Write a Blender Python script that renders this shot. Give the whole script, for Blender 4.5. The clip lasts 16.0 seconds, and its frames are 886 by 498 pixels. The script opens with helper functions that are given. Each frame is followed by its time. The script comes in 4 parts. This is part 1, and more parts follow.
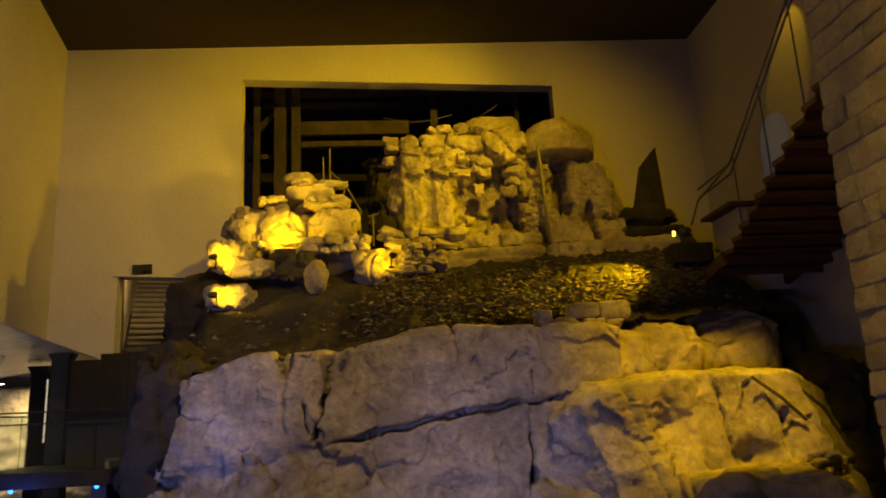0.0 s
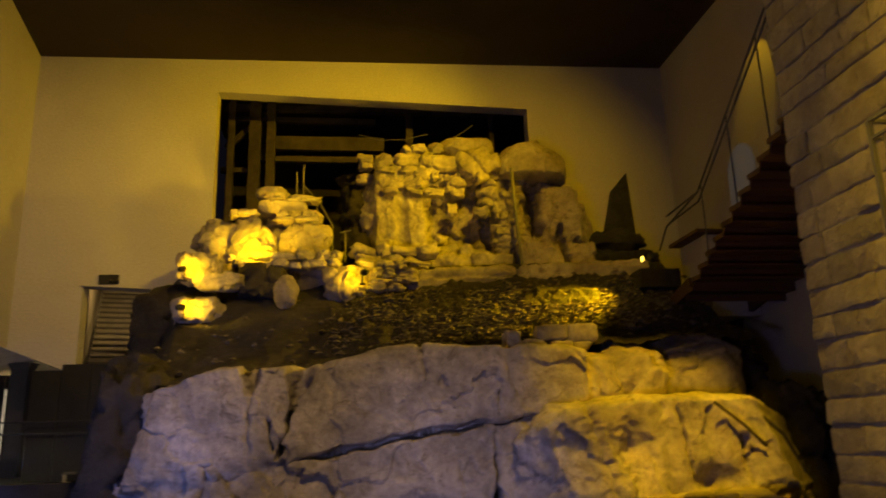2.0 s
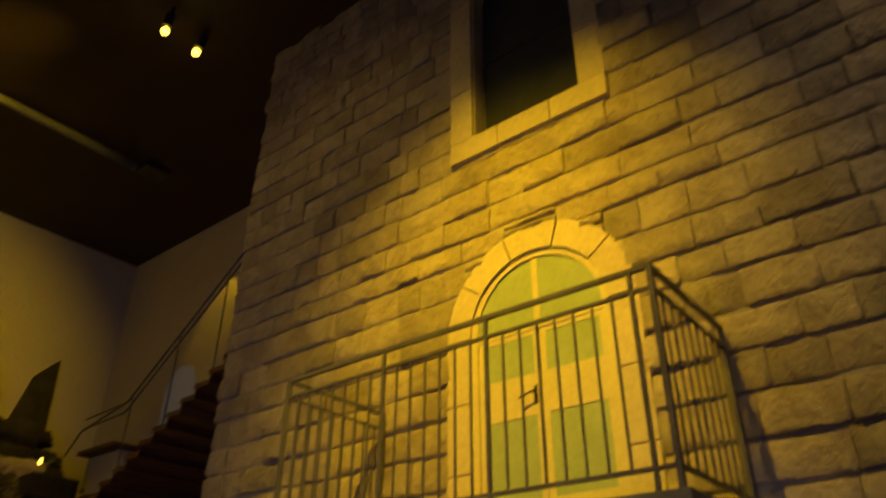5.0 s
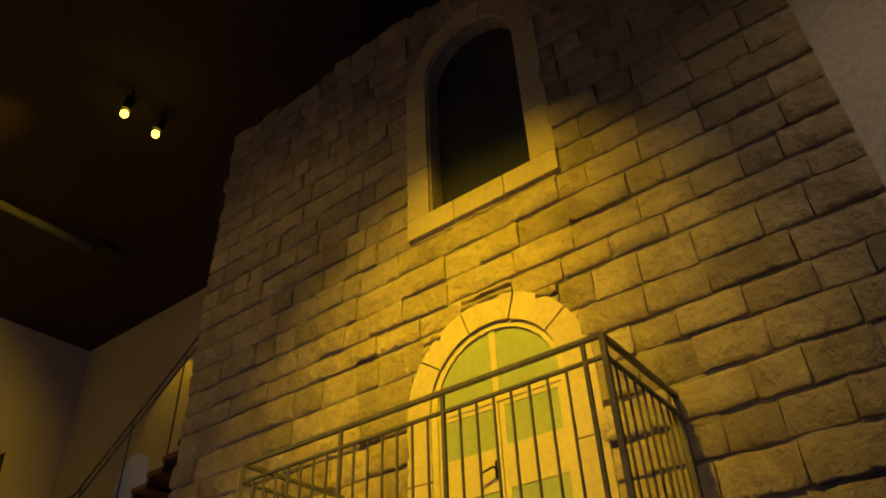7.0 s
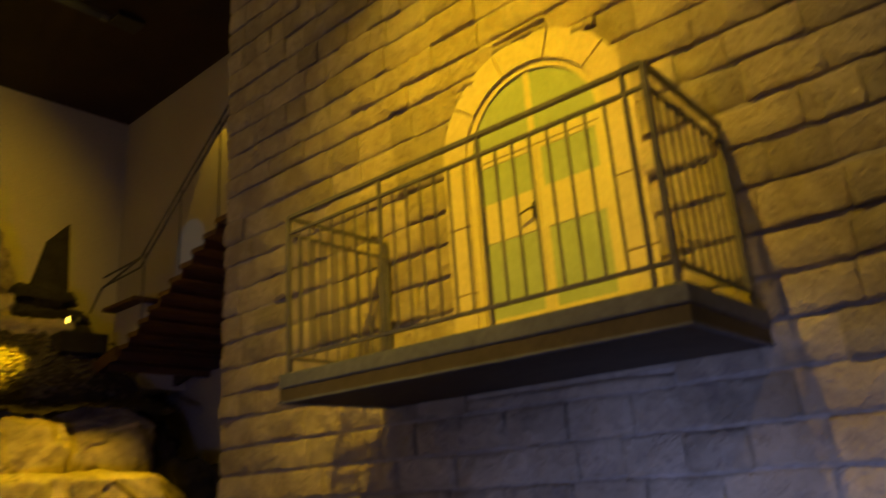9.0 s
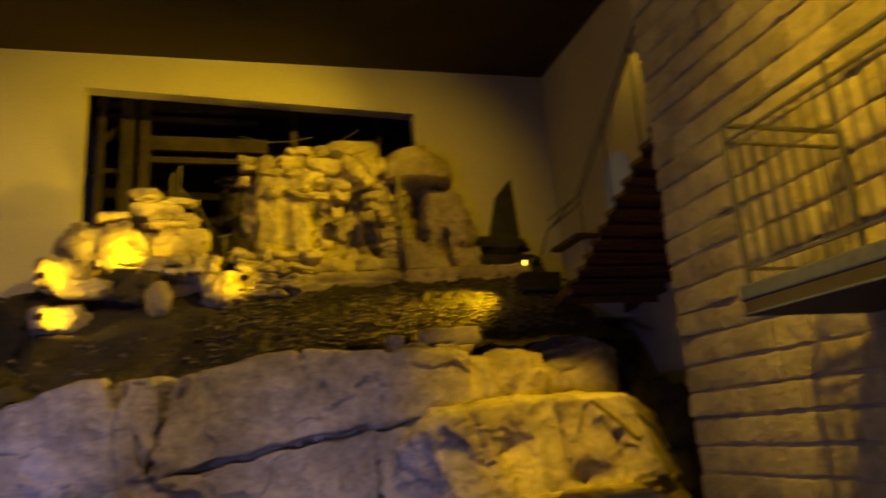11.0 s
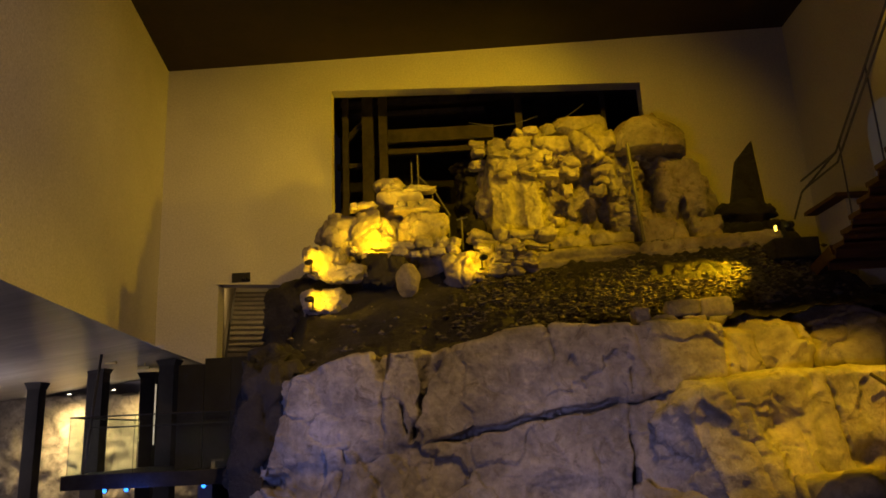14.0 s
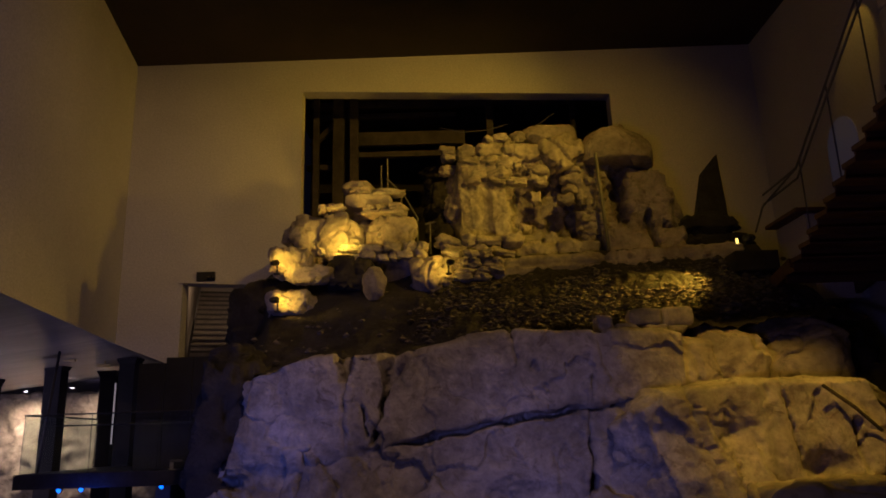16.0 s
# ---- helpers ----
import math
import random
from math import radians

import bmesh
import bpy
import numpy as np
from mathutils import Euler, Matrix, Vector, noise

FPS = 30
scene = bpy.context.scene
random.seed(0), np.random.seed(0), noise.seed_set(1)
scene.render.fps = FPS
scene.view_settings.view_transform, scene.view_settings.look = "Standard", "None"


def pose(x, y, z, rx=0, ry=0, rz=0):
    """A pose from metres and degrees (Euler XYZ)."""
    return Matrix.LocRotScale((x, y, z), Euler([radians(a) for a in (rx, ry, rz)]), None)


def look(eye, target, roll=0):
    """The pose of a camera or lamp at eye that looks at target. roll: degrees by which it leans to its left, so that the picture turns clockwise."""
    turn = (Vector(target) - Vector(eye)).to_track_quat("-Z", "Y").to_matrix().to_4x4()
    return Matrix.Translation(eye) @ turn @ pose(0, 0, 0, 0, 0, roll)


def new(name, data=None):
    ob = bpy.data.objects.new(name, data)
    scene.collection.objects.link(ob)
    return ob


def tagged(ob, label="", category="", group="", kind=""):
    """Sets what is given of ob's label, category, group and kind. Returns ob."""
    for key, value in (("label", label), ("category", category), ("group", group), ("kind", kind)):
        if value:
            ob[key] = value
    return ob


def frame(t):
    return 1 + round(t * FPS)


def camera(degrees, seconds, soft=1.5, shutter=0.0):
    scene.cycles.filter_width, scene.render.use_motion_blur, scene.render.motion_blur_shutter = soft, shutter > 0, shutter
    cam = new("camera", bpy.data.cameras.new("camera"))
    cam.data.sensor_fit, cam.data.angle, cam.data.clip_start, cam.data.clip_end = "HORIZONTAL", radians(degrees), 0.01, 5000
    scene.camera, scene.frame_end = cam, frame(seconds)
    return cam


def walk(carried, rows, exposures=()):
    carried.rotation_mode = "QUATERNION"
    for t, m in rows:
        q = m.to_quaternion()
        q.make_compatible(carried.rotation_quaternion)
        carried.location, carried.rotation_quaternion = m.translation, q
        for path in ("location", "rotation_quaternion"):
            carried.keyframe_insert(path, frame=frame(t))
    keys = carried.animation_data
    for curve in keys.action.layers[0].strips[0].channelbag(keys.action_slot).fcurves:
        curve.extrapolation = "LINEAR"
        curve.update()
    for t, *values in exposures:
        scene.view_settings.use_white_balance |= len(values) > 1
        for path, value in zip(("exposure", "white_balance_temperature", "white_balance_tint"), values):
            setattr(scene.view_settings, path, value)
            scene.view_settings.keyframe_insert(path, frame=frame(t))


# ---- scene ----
# the camera, its lens and its way
cam = camera(62.5, 16.0, soft=1.7, shutter=0.9)
PATH = [
    (0, (-0.419, 0.032, 1.591), (-0.242, 1.973, 2.042), -2.9),
    (0.5, (-0.408, 0.011, 1.589), (-0.192, 1.944, 2.051), -2.6),
    (1, (-0.405, 0.002, 1.585), (-0.171, 1.93, 2.059), -2.6),
    (1.5, (-0.418, -0.012, 1.589), (-0.2, 1.916, 2.074), -2.6),
    (2, (-0.404, -0.019, 1.593), (-0.152, 1.902, 2.089), -1.8),
    (2.5, (-0.392, -0.023, 1.585), (0.055, 1.852, 2.118), -0.9),
    (3, (-0.361, 0.011, 1.611), (0.379, 1.771, 2.207), -0.1),
    (3.5, (-0.295, 0.102, 1.628), (0.703, 1.695, 2.312), 0.4),
    (4, (-0.288, 0.08, 1.642), (0.893, 1.492, 2.423), 0.7),
    (4.5, (-0.267, 0.039, 1.648), (1.042, 1.262, 2.537), 0.3),
    (5, (-0.266, 0.03, 1.667), (1.077, 1.111, 2.68), 0.3),
    (5.2, (-0.264, 0.027, 1.665), (1.081, 1.056, 2.729), 0.1),
    (5.72, (-0.26, 0.02, 1.661), (1.074, 0.976, 2.805), -0.6),
    (6.25, (-0.251, 0.005, 1.651), (1.063, 0.928, 2.845), -1.6),
    (6.78, (-0.241, -0.01, 1.642), (1.066, 0.914, 2.841), -2.5),
    (7.3, (-0.237, -0.017, 1.638), (1.099, 0.933, 2.783), -2.7),
    (7.5, (-0.235, -0.02, 1.636), (1.128, 0.95, 2.733), -2.6),
    (8, (-0.203, -0.007, 1.635), (1.247, 1.003, 2.572), -2.8),
    (8.5, (-0.161, 0.018, 1.628), (1.351, 1.093, 2.376), -3.6),
    (9, (-0.136, 0.046, 1.62), (1.329, 1.263, 2.229), -4.1),
    (9.5, (-0.153, 0.059, 1.608), (1.142, 1.48, 2.157), -4.5),
    (10, (-0.132, 0.099, 1.613), (0.907, 1.725, 2.139), -4.6),
    (10.2, (-0.153, 0.094, 1.605), (0.78, 1.786, 2.123), -4.7),
    (10.72, (-0.201, 0.083, 1.586), (0.467, 1.899, 2.09), -4.5),
    (11.25, (-0.307, 0.058, 1.544), (0.104, 1.952, 2.04), -3.6),
    (11.78, (-0.414, 0.034, 1.503), (-0.215, 1.963, 1.993), -2.8),
    (12.3, (-0.462, 0.023, 1.484), (-0.395, 1.962, 1.969), -2.6),
    (12.5, (-0.483, 0.018, 1.476), (-0.45, 1.959, 1.958), -2.8),
    (13, (-0.524, 0.044, 1.488), (-0.541, 1.986, 1.966), -3.0),
    (13.5, (-0.55, 0.053, 1.473), (-0.585, 1.994, 1.956), -3.0),
    (14, (-0.565, 0.072, 1.47), (-0.611, 2.012, 1.957), -2.7),
    (14.5, (-0.581, 0.081, 1.458), (-0.616, 2.018, 1.954), -2.3),
    (15, (-0.551, 0.077, 1.451), (-0.557, 2.011, 1.96), -2.0),
    (15.5, (-0.532, 0.062, 1.456), (-0.517, 1.997, 1.964), -1.9),
    (16, (-0.501, 0.047, 1.449), (-0.467, 1.984, 1.946), -1.8),
]
walk(cam, [(t, look(eye, target, roll)) for t, eye, target, roll in PATH],
     exposures=[(0, 0.0, 6500, 10), (13.2, 0.0, 6500, 10), (14, -0.28, 6400, 12), (14.6, -0.78, 6000, 22), (15.2, -1.0, 5500, 34), (16.0, -1.35, 5000, 46)])

# ---- light: yellow floods on the rock, warm flood on the facade, cool wash from behind ----
world = bpy.data.worlds.new("hall_dark")
world.use_nodes = True
scene.world = world
world.node_tree.nodes["Background"].inputs[0].default_value = (0.30, 0.27, 0.40, 1)
world.node_tree.nodes["Background"].inputs[1].default_value = 0.01

YELLOW = (1.0, 0.585, 0.002)
AMBER = (1.0, 0.605, 0.001)
COOL = (0.42, 0.42, 1.0)


def spot(name, place, target, watts, colour, angle=60, blend=0.6, size=0.05):
    data = bpy.data.lights.new(name, "SPOT")
    data.energy, data.color, data.spot_size, data.spot_blend, data.shadow_soft_size = watts, colour, radians(angle), blend, size
    ob = new(name, data)
    ob.matrix_world = look(place, target)
    return ob


def point(name, place, watts, colour, size=0.05):
    data = bpy.data.lights.new(name, "POINT")
    data.energy, data.color, data.shadow_soft_size = watts, colour, size
    ob = new(name, data)
    ob.matrix_world = Matrix.Translation(place)
    return ob


def area(name, place, target, watts, colour, sx, sy):
    data = bpy.data.lights.new(name, "AREA")
    data.shape, data.energy, data.color, data.size, data.size_y = "RECTANGLE", watts, colour, sx, sy
    ob = new(name, data)
    ob.matrix_world = look(place, target)
    return ob


spot("facade_flood", (0.0, 1.75, 7.7), (3.72, 2.75, 3.45), 1350, AMBER, 59, 1.0, 0.05)
spot("facade_core", (0.05, 1.8, 7.7), (3.72, 2.9, 3.4), 1050, AMBER, 40, 1.0, 0.05)
spot("hall_wash", (1.3, 0.3, 9.4), (-1.5, 9.6, 1.0), 1950, (1.0, 0.62, 0.19), 42, 1.0, 0.1)
spot("side_wash", (1.3, 0.4, 9.4), (-6.0, 12.0, 4.2), 1900, (1.0, 0.63, 0.26), 50, 1.0, 0.1)
spot("facade_wash", (-1.0, -2.6, 8.8), (3.7, -0.3, 3.3), 370, (1.0, 0.71, 0.42), 46, 1.0, 0.12)
spot("corner_wash", (-1.5, 3.5, 9.2), (3.7, 5.0, 3.6), 230, (1.0, 0.62, 0.05), 66, 1.0, 0.12)
area("cool_wash", (-2.8, 1.0, 0.9), (-0.6, 9.5, 1.0), 50, COOL, 1.6, 0.6)
spot("cool_spot", (-1.6, 3.0, 0.6), (0.9, 9.4, 0.9), 520, COOL, 34, 1.0, 0.1)
spot("cool_flank", (-4.5, 5.0, 0.6), (-3.0, 10.0, 1.4), 420, (0.16, 0.26, 1.0), 44, 1.0, 0.1)
spot("cool_facade", (0.0, 0.5, 0.4), (3.7, 1.5, 0.75), 330, (0.30, 0.38, 1.0), 56, 1.0, 0.2)
spot("ledge_flood", (2.4, 4.6, 9.6), (3.5, 9.2, 1.7), 6000, (1.0, 0.58, 0.004), 25, 1.0, 0.05)
spot("wall_flood", (2.95, 7.63, 9.42), (-1.3, 15.0, 6.8), 2050, YELLOW, 68, 1.0, 0.04)
spot("upper_flood", (3.46, 7.63, 9.42), (2.4, 14.4, 6.0), 820, YELLOW, 78, 1.0, 0.04)
spot("rock_lamp_c", (4.80, 12.3, 4.62), (1.6, 11.3, 3.1), 1500, YELLOW, 60, 0.8, 0.03)
# Added spot with no fixture, casts the mound's shadow on the left wall.
spot("side_fill", (5.4, 11.9, 6.0), (-6.5, 14.3, 6.6), 1250, YELLOW, 60, 1.0, 0.16)
spot("rock_lamp_a", (-3.12, 12.18, 4.40), (-2.9, 12.9, 4.6), 44, YELLOW, 130, 0.8, 0.04)
spot("rock_lamp_b", (-3.05, 11.98, 3.72), (-2.7, 12.6, 3.85), 44, YELLOW, 130, 0.8, 0.04)
spot("rock_lamp_d", (-0.2, 12.3, 4.35), (-0.5, 12.9, 4.45), 44, YELLOW, 130, 0.8, 0.04)
spot("mound_lamp", (-2.1, 12.4, 4.75), (-2.1, 13.6, 5.5), 170, YELLOW, 120, 0.8, 0.04)
spot("mass_lamp", (0.5, 13.2, 4.95), (0.75, 14.15, 6.6), 260, YELLOW, 95, 0.8, 0.04)
spot("stair_lamp", (-5.35, 16.6, 5.7), (-6.2, 20.0, 4.4), 130, (1.0, 0.62, 0.18), 95, 0.6, 0.06)
# Added spot with no lamp behind it, makes the right wall's bright patch.
spot("wall_patch_spot", (6.1, 10.7, 8.9), (6.9, 11.2, 7.7), 30, YELLOW, 42, 0.3, 0.03)
spot("wing_light", (-11.0, 19.3, 2.3), (-11.1, 20.0, 1.7), 400, (1.0, 0.74, 0.30), 150, 0.9, 0.1)
spot("wing_light", (-8.9, 19.2, 2.6), (-9.0, 20.0, 1.8), 260, (1.0, 0.74, 0.30), 150, 0.9, 0.1)
point("blue_lamp_light", (-6.7, 13.15, 0.55), 9, (0.04, 0.16, 1.0), 0.05)
# Added point in mid-gallery, stands in for ambient light under the soffit.
point("wing_light", (-11.5, 14.5, 1.6), 150, (0.95, 0.80, 0.80), 0.1)


# ---- materials ----
def ramp(nt, fac, stops):
    n = nt.nodes.new("ShaderNodeValToRGB")
    while len(n.color_ramp.elements) < len(stops):
        n.color_ramp.elements.new(0.5)
    for e, (p, c) in zip(n.color_ramp.elements, stops):
        e.position, e.color = p, (*c, 1)
    nt.links.new(fac, n.inputs[0])
    return n.outputs[0]


def noise_node(nt, vec, scale, detail=6.0, rough=0.6, dist=0.0):
    n = nt.nodes.new("ShaderNodeTexNoise")
    n.inputs["Scale"].default_value, n.inputs["Detail"].default_value = scale, detail
    n.inputs["Roughness"].default_value, n.inputs["Distortion"].default_value = rough, dist
    nt.links.new(vec, n.inputs["Vector"])
    return n.outputs["Fac"]


def mixc(nt, fac, a, b, mode="MIX"):
    n = nt.nodes.new("ShaderNodeMix")
    n.data_type, n.blend_type = "RGBA", mode
    for sock, v in ((n.inputs[0], fac), (n.inputs[6], a), (n.inputs[7], b)):
        if isinstance(v, (int, float)):
            sock.default_value = v
        elif isinstance(v, tuple):
            sock.default_value = (*v, 1)
        else:
            nt.links.new(v, sock)
    return n.outputs[2]


def math_node(nt, op, a, b=0.0):
    n = nt.nodes.new("ShaderNodeMath")
    n.operation = op
    for sock, v in ((n.inputs[0], a), (n.inputs[1], b)):
        if isinstance(v, (int, float)):
            sock.default_value = v
        else:
            nt.links.new(v, sock)
    return n.outputs[0]


def material(name, dark, light, rough=0.8, grain=8.0, patch=1.2, bump=0.3, metal=0.0, spots=None,
             per_piece=0.0, stretch=(1, 1, 1), height=0.03, deep=0.62):
    m = bpy.data.materials.new(name)
    m.use_nodes = True
    nt = m.node_tree
    b = nt.nodes["Principled BSDF"]
    geo = nt.nodes.new("ShaderNodeNewGeometry")
    mp = nt.nodes.new("ShaderNodeMapping")
    mp.inputs["Scale"].default_value = stretch
    nt.links.new(geo.outputs["Position"], mp.inputs["Vector"])
    vec = mp.outputs[0]
    big = noise_node(nt, vec, patch, 5, 0.6, 0.4)
    small = noise_node(nt, vec, grain, 8, 0.65)
    col = ramp(nt, big, [(0.32, dark), (0.68, light)])
    g = ramp(nt, small, [(0.28, (deep, deep, deep)), (0.68, (1.1, 1.1, 1.1))])
    col = mixc(nt, 0.8, col, g, "MULTIPLY")
    hgt = math_node(nt, "ADD", math_node(nt, "MULTIPLY", small, 0.6), math_node(nt, "MULTIPLY", big, 0.6))
    if spots:
        st = ramp(nt, noise_node(nt, vec, patch * 2.7, 7, 0.7, 1.0), [(0.54, (0, 0, 0)), (0.68, (1, 1, 1))])
        col = mixc(nt, st, col, spots)
    if per_piece:
        oi = nt.nodes.new("ShaderNodeObjectInfo")
        v = ramp(nt, oi.outputs["Random"], [(0.0, (1 - per_piece,) * 3), (0.5, (1, 1 - per_piece * 0.1, 1 - per_piece * 0.2)), (1.0, (1 + per_piece * 0.4,) * 3)])
        col = mixc(nt, 1.0, col, v, "MULTIPLY")
    nt.links.new(col, b.inputs["Base Color"])
    b.inputs["Roughness"].default_value, b.inputs["Metallic"].default_value = rough, metal
    if bump:
        bn = nt.nodes.new("ShaderNodeBump")
        bn.inputs["Strength"].default_value, bn.inputs["Distance"].default_value = bump, height
        nt.links.new(hgt, bn.inputs["Height"])
        nt.links.new(bn.outputs[0], b.inputs["Normal"])
    return m


ROCK = material("limestone_rock", (0.24, 0.20, 0.16), (0.54, 0.47, 0.38), 0.9, 9, 1.1, 0.9, height=0.05, deep=0.58, spots=(0.17, 0.145, 0.12))
STONE = material("field_stone", (0.34, 0.30, 0.25), (0.54, 0.48, 0.40), 0.9, 12, 2.0, 0.9, deep=0.5, height=0.05, spots=(0.24, 0.22, 0.19), per_piece=0.3)
BEDROCK = material("grown_limestone", (0.26, 0.225, 0.185), (0.60, 0.53, 0.44), 0.92, 8, 1.4, 1.0, height=0.09, deep=0.46, spots=(0.20, 0.165, 0.12))
EARTH = material("dark_earth_and_rock", (0.020, 0.017, 0.015), (0.060, 0.051, 0.043), 0.95, 18, 2.0, 1.0, height=0.08)
RUBBLE = material("gravel_rubble", (0.09, 0.078, 0.062), (0.22, 0.19, 0.15), 0.95, 20, 3.0, 0.7)
ASHLAR = material("facade_limestone", (0.36, 0.30, 0.19), (0.52, 0.45, 0.30), 0.9, 7, 2.6, 1.0, height=0.12, deep=0.74, spots=(0.30, 0.25, 0.18), per_piece=0.26)
DRESSED = material("dressed_limestone", (0.51, 0.43, 0.23), (0.59, 0.50, 0.28), 0.85, 20, 2.0, 0.25, deep=0.8, per_piece=0.06)
MORTAR = material("mortar", (0.33, 0.29, 0.21), (0.46, 0.41, 0.31), 0.95, 24, 2.0, 0.5)
PLASTER = material("painted_plaster", (0.56, 0.53, 0.49), (0.62, 0.59, 0.55), 0.9, 30, 0.7, 0.12)
CEIL = material("brown_ceiling_boards", (0.022, 0.011, 0.006), (0.036, 0.018, 0.010), 0.7, 12, 1.0, 0.1)
SOFFIT = material("polished_plaster_soffit", (0.40, 0.38, 0.38), (0.55, 0.53, 0.52), 0.42, 6, 0.8, 0.2, stretch=(0.35, 2.2, 1))
STEEL = material("dark_painted_steel", (0.035, 0.035, 0.042), (0.06, 0.06, 0.07), 0.5, 30, 3, 0.05, metal=0.3)
RAILING = material("grey_painted_iron", (0.10, 0.10, 0.12), (0.17, 0.16, 0.18), 0.5, 40, 5, 0.1, metal=0.3)
CONCRETE = material("grey_concrete", (0.24, 0.24, 0.25), (0.34, 0.33, 0.34), 0.85, 22, 2.5, 0.25)
TIMBER = material("old_timber", (0.04, 0.032, 0.02), (0.095, 0.075, 0.045), 0.85, 9, 2, 0.5, stretch=(1, 1, 1))
STAIRWOOD = material("red_brown_stair_wood", (0.075, 0.035, 0.02), (0.14, 0.065, 0.035), 0.55, 10, 2, 0.15, stretch=(0.5, 6, 6))
DOORPAINT = material("cream_door_paint", (0.56, 0.48, 0.22), (0.61, 0.53, 0.26), 0.55, 30, 3, 0.06, deep=0.85)
SLATE = material("dark_window_board", (0.028, 0.032, 0.027), (0.045, 0.05, 0.04), 0.9, 30, 2, 0.05)
FLOOR = material("dark_floor", (0.06, 0.055, 0.05), (0.10, 0.09, 0.085), 0.6, 12, 1.2, 0.15)
STEP = material("grey_stone_step", (0.20, 0.18, 0.155), (0.28, 0.255, 0.22), 0.7, 20, 3, 0.2)
COLUMN = material("matt_dark_column_paint", (0.018, 0.017, 0.022), (0.03, 0.028, 0.034), 0.8, 30, 3, 0.05)
BLACK = material("black_lamps_and_stair_shade", (0.012, 0.012, 0.012), (0.022, 0.022, 0.022), 0.5, 30, 3, 0.05)
GREENPANE = material("frosted_door_glass", (0.30, 0.36, 0.19), (0.36, 0.42, 0.24), 0.4, 20, 2, 0.03, deep=0.85)
FASCIA = material("dull_brown_board", (0.060, 0.046, 0.026), (0.085, 0.066, 0.040), 0.8, 22, 2.5, 0.15)
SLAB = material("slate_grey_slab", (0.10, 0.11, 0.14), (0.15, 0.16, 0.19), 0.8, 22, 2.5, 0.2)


def glass(name, tint):
    m = bpy.data.materials.new(name)
    m.use_nodes = True
    b = m.node_tree.nodes["Principled BSDF"]
    b.inputs["Base Color"].default_value = (*tint, 1)
    b.inputs["Roughness"].default_value, b.inputs["IOR"].default_value = 0.02, 1.1
    b.inputs["Transmission Weight"].default_value = 1.0
    return m


def glow(name, colour, strength):
    m = bpy.data.materials.new(name)
    m.use_nodes = True
    b = m.node_tree.nodes["Principled BSDF"]
    b.inputs["Base Color"].default_value = (0.5, 0.5, 0.5, 1)
    b.inputs["Emission Color"].default_value, b.inputs["Emission Strength"].default_value = (*colour, 1), strength
    return m


GLASS = glass("clear_rail_glass", (0.86, 0.92, 0.90))
BULB = glow("yellow_bulb", (1.0, 0.66, 0.06), 6)
BULB_WHITE = glow("warm_white_bulb", (1.0, 0.85, 0.6), 12)
BULB_BLUE = glow("blue_bulb", (0.03, 0.25, 1.0), 4)


# ---- mesh helpers ----
def empty(name, place=(0, 0, 0), **tags):
    ob = new(name)
    ob.location = place
    ob.empty_display_size = 0.2
    return tagged(ob, **tags)


def link(name, me, mat, parent=None, label=""):
    if mat and not me.materials:
        me.materials.append(mat)
    ob = new(name, me)
    if parent:
        ob.parent = parent
        ob.matrix_parent_inverse = Matrix.Translation(-parent_place(parent))
    return tagged(ob, label=label)


def parent_place(ob):
    return Vector(ob.location)


def part(name, bm, mat, parent=None, label="", smooth=False):
    me = bpy.data.meshes.new(name)
    bmesh.ops.recalc_face_normals(bm, faces=bm.faces)
    bm.to_mesh(me)
    bm.free()
    if smooth:
        for p in me.polygons:
            p.use_smooth = True
    return link(name, me, mat, parent, label)


def bx(x0, x1, y0, y1, z0, z1, bevel=0.0, bm=None, m=None):
    bm = bm or bmesh.new()
    r = bmesh.ops.create_cube(bm, size=1.0, matrix=Matrix.Translation(((x0 + x1) / 2, (y0 + y1) / 2, (z0 + z1) / 2)) @ Matrix.Diagonal((x1 - x0, y1 - y0, z1 - z0, 1)))
    if m:
        bmesh.ops.transform(bm, matrix=m, verts=r["verts"])
    if bevel:
        es = list({e for v in r["verts"] for e in v.link_edges})
        bmesh.ops.bevel(bm, geom=es, offset=bevel, segments=2, affect="EDGES", profile=0.6)
    return bm


def prism(poly, axis, a, b, bm=None):
    """A polygon in the two other axes, pushed from a to b along axis."""
    bm = bm or bmesh.new()

    def at(p, q, d):
        return {"y": (p, d, q), "x": (d, p, q), "z": (p, q, d)}[axis]
    lo = [bm.verts.new(at(p, q, a)) for p, q in poly]
    hi = [bm.verts.new(at(p, q, b)) for p, q in poly]
    bm.faces.new(lo)
    bm.faces.new(hi[::-1])
    for i in range(len(poly)):
        j = (i + 1) % len(poly)
        bm.faces.new((lo[i], hi[i], hi[j], lo[j]))
    return bm


def rod(points, r, bm=None, n=8):
    bm = bm or bmesh.new()
    for p, q in zip(points, points[1:]):
        p, q = Vector(p), Vector(q)
        d = q - p
        m = Matrix.Translation((p + q) / 2) @ d.to_track_quat("Z", "Y").to_matrix().to_4x4()
        bmesh.ops.create_cone(bm, cap_ends=True, segments=n, radius1=r, radius2=r, depth=d.length, matrix=m)
    return bm


def strut(p, q, w, h, bm=None):
    """A squared bar from p to q."""
    bm = bm or bmesh.new()
    p, q = Vector(p), Vector(q)
    d = q - p
    m = Matrix.Translation((p + q) / 2) @ d.to_track_quat("Z", "Y").to_matrix().to_4x4() @ Matrix.Diagonal((w, h, d.length, 1))
    bmesh.ops.create_cube(bm, size=1.0, matrix=m)
    return bm


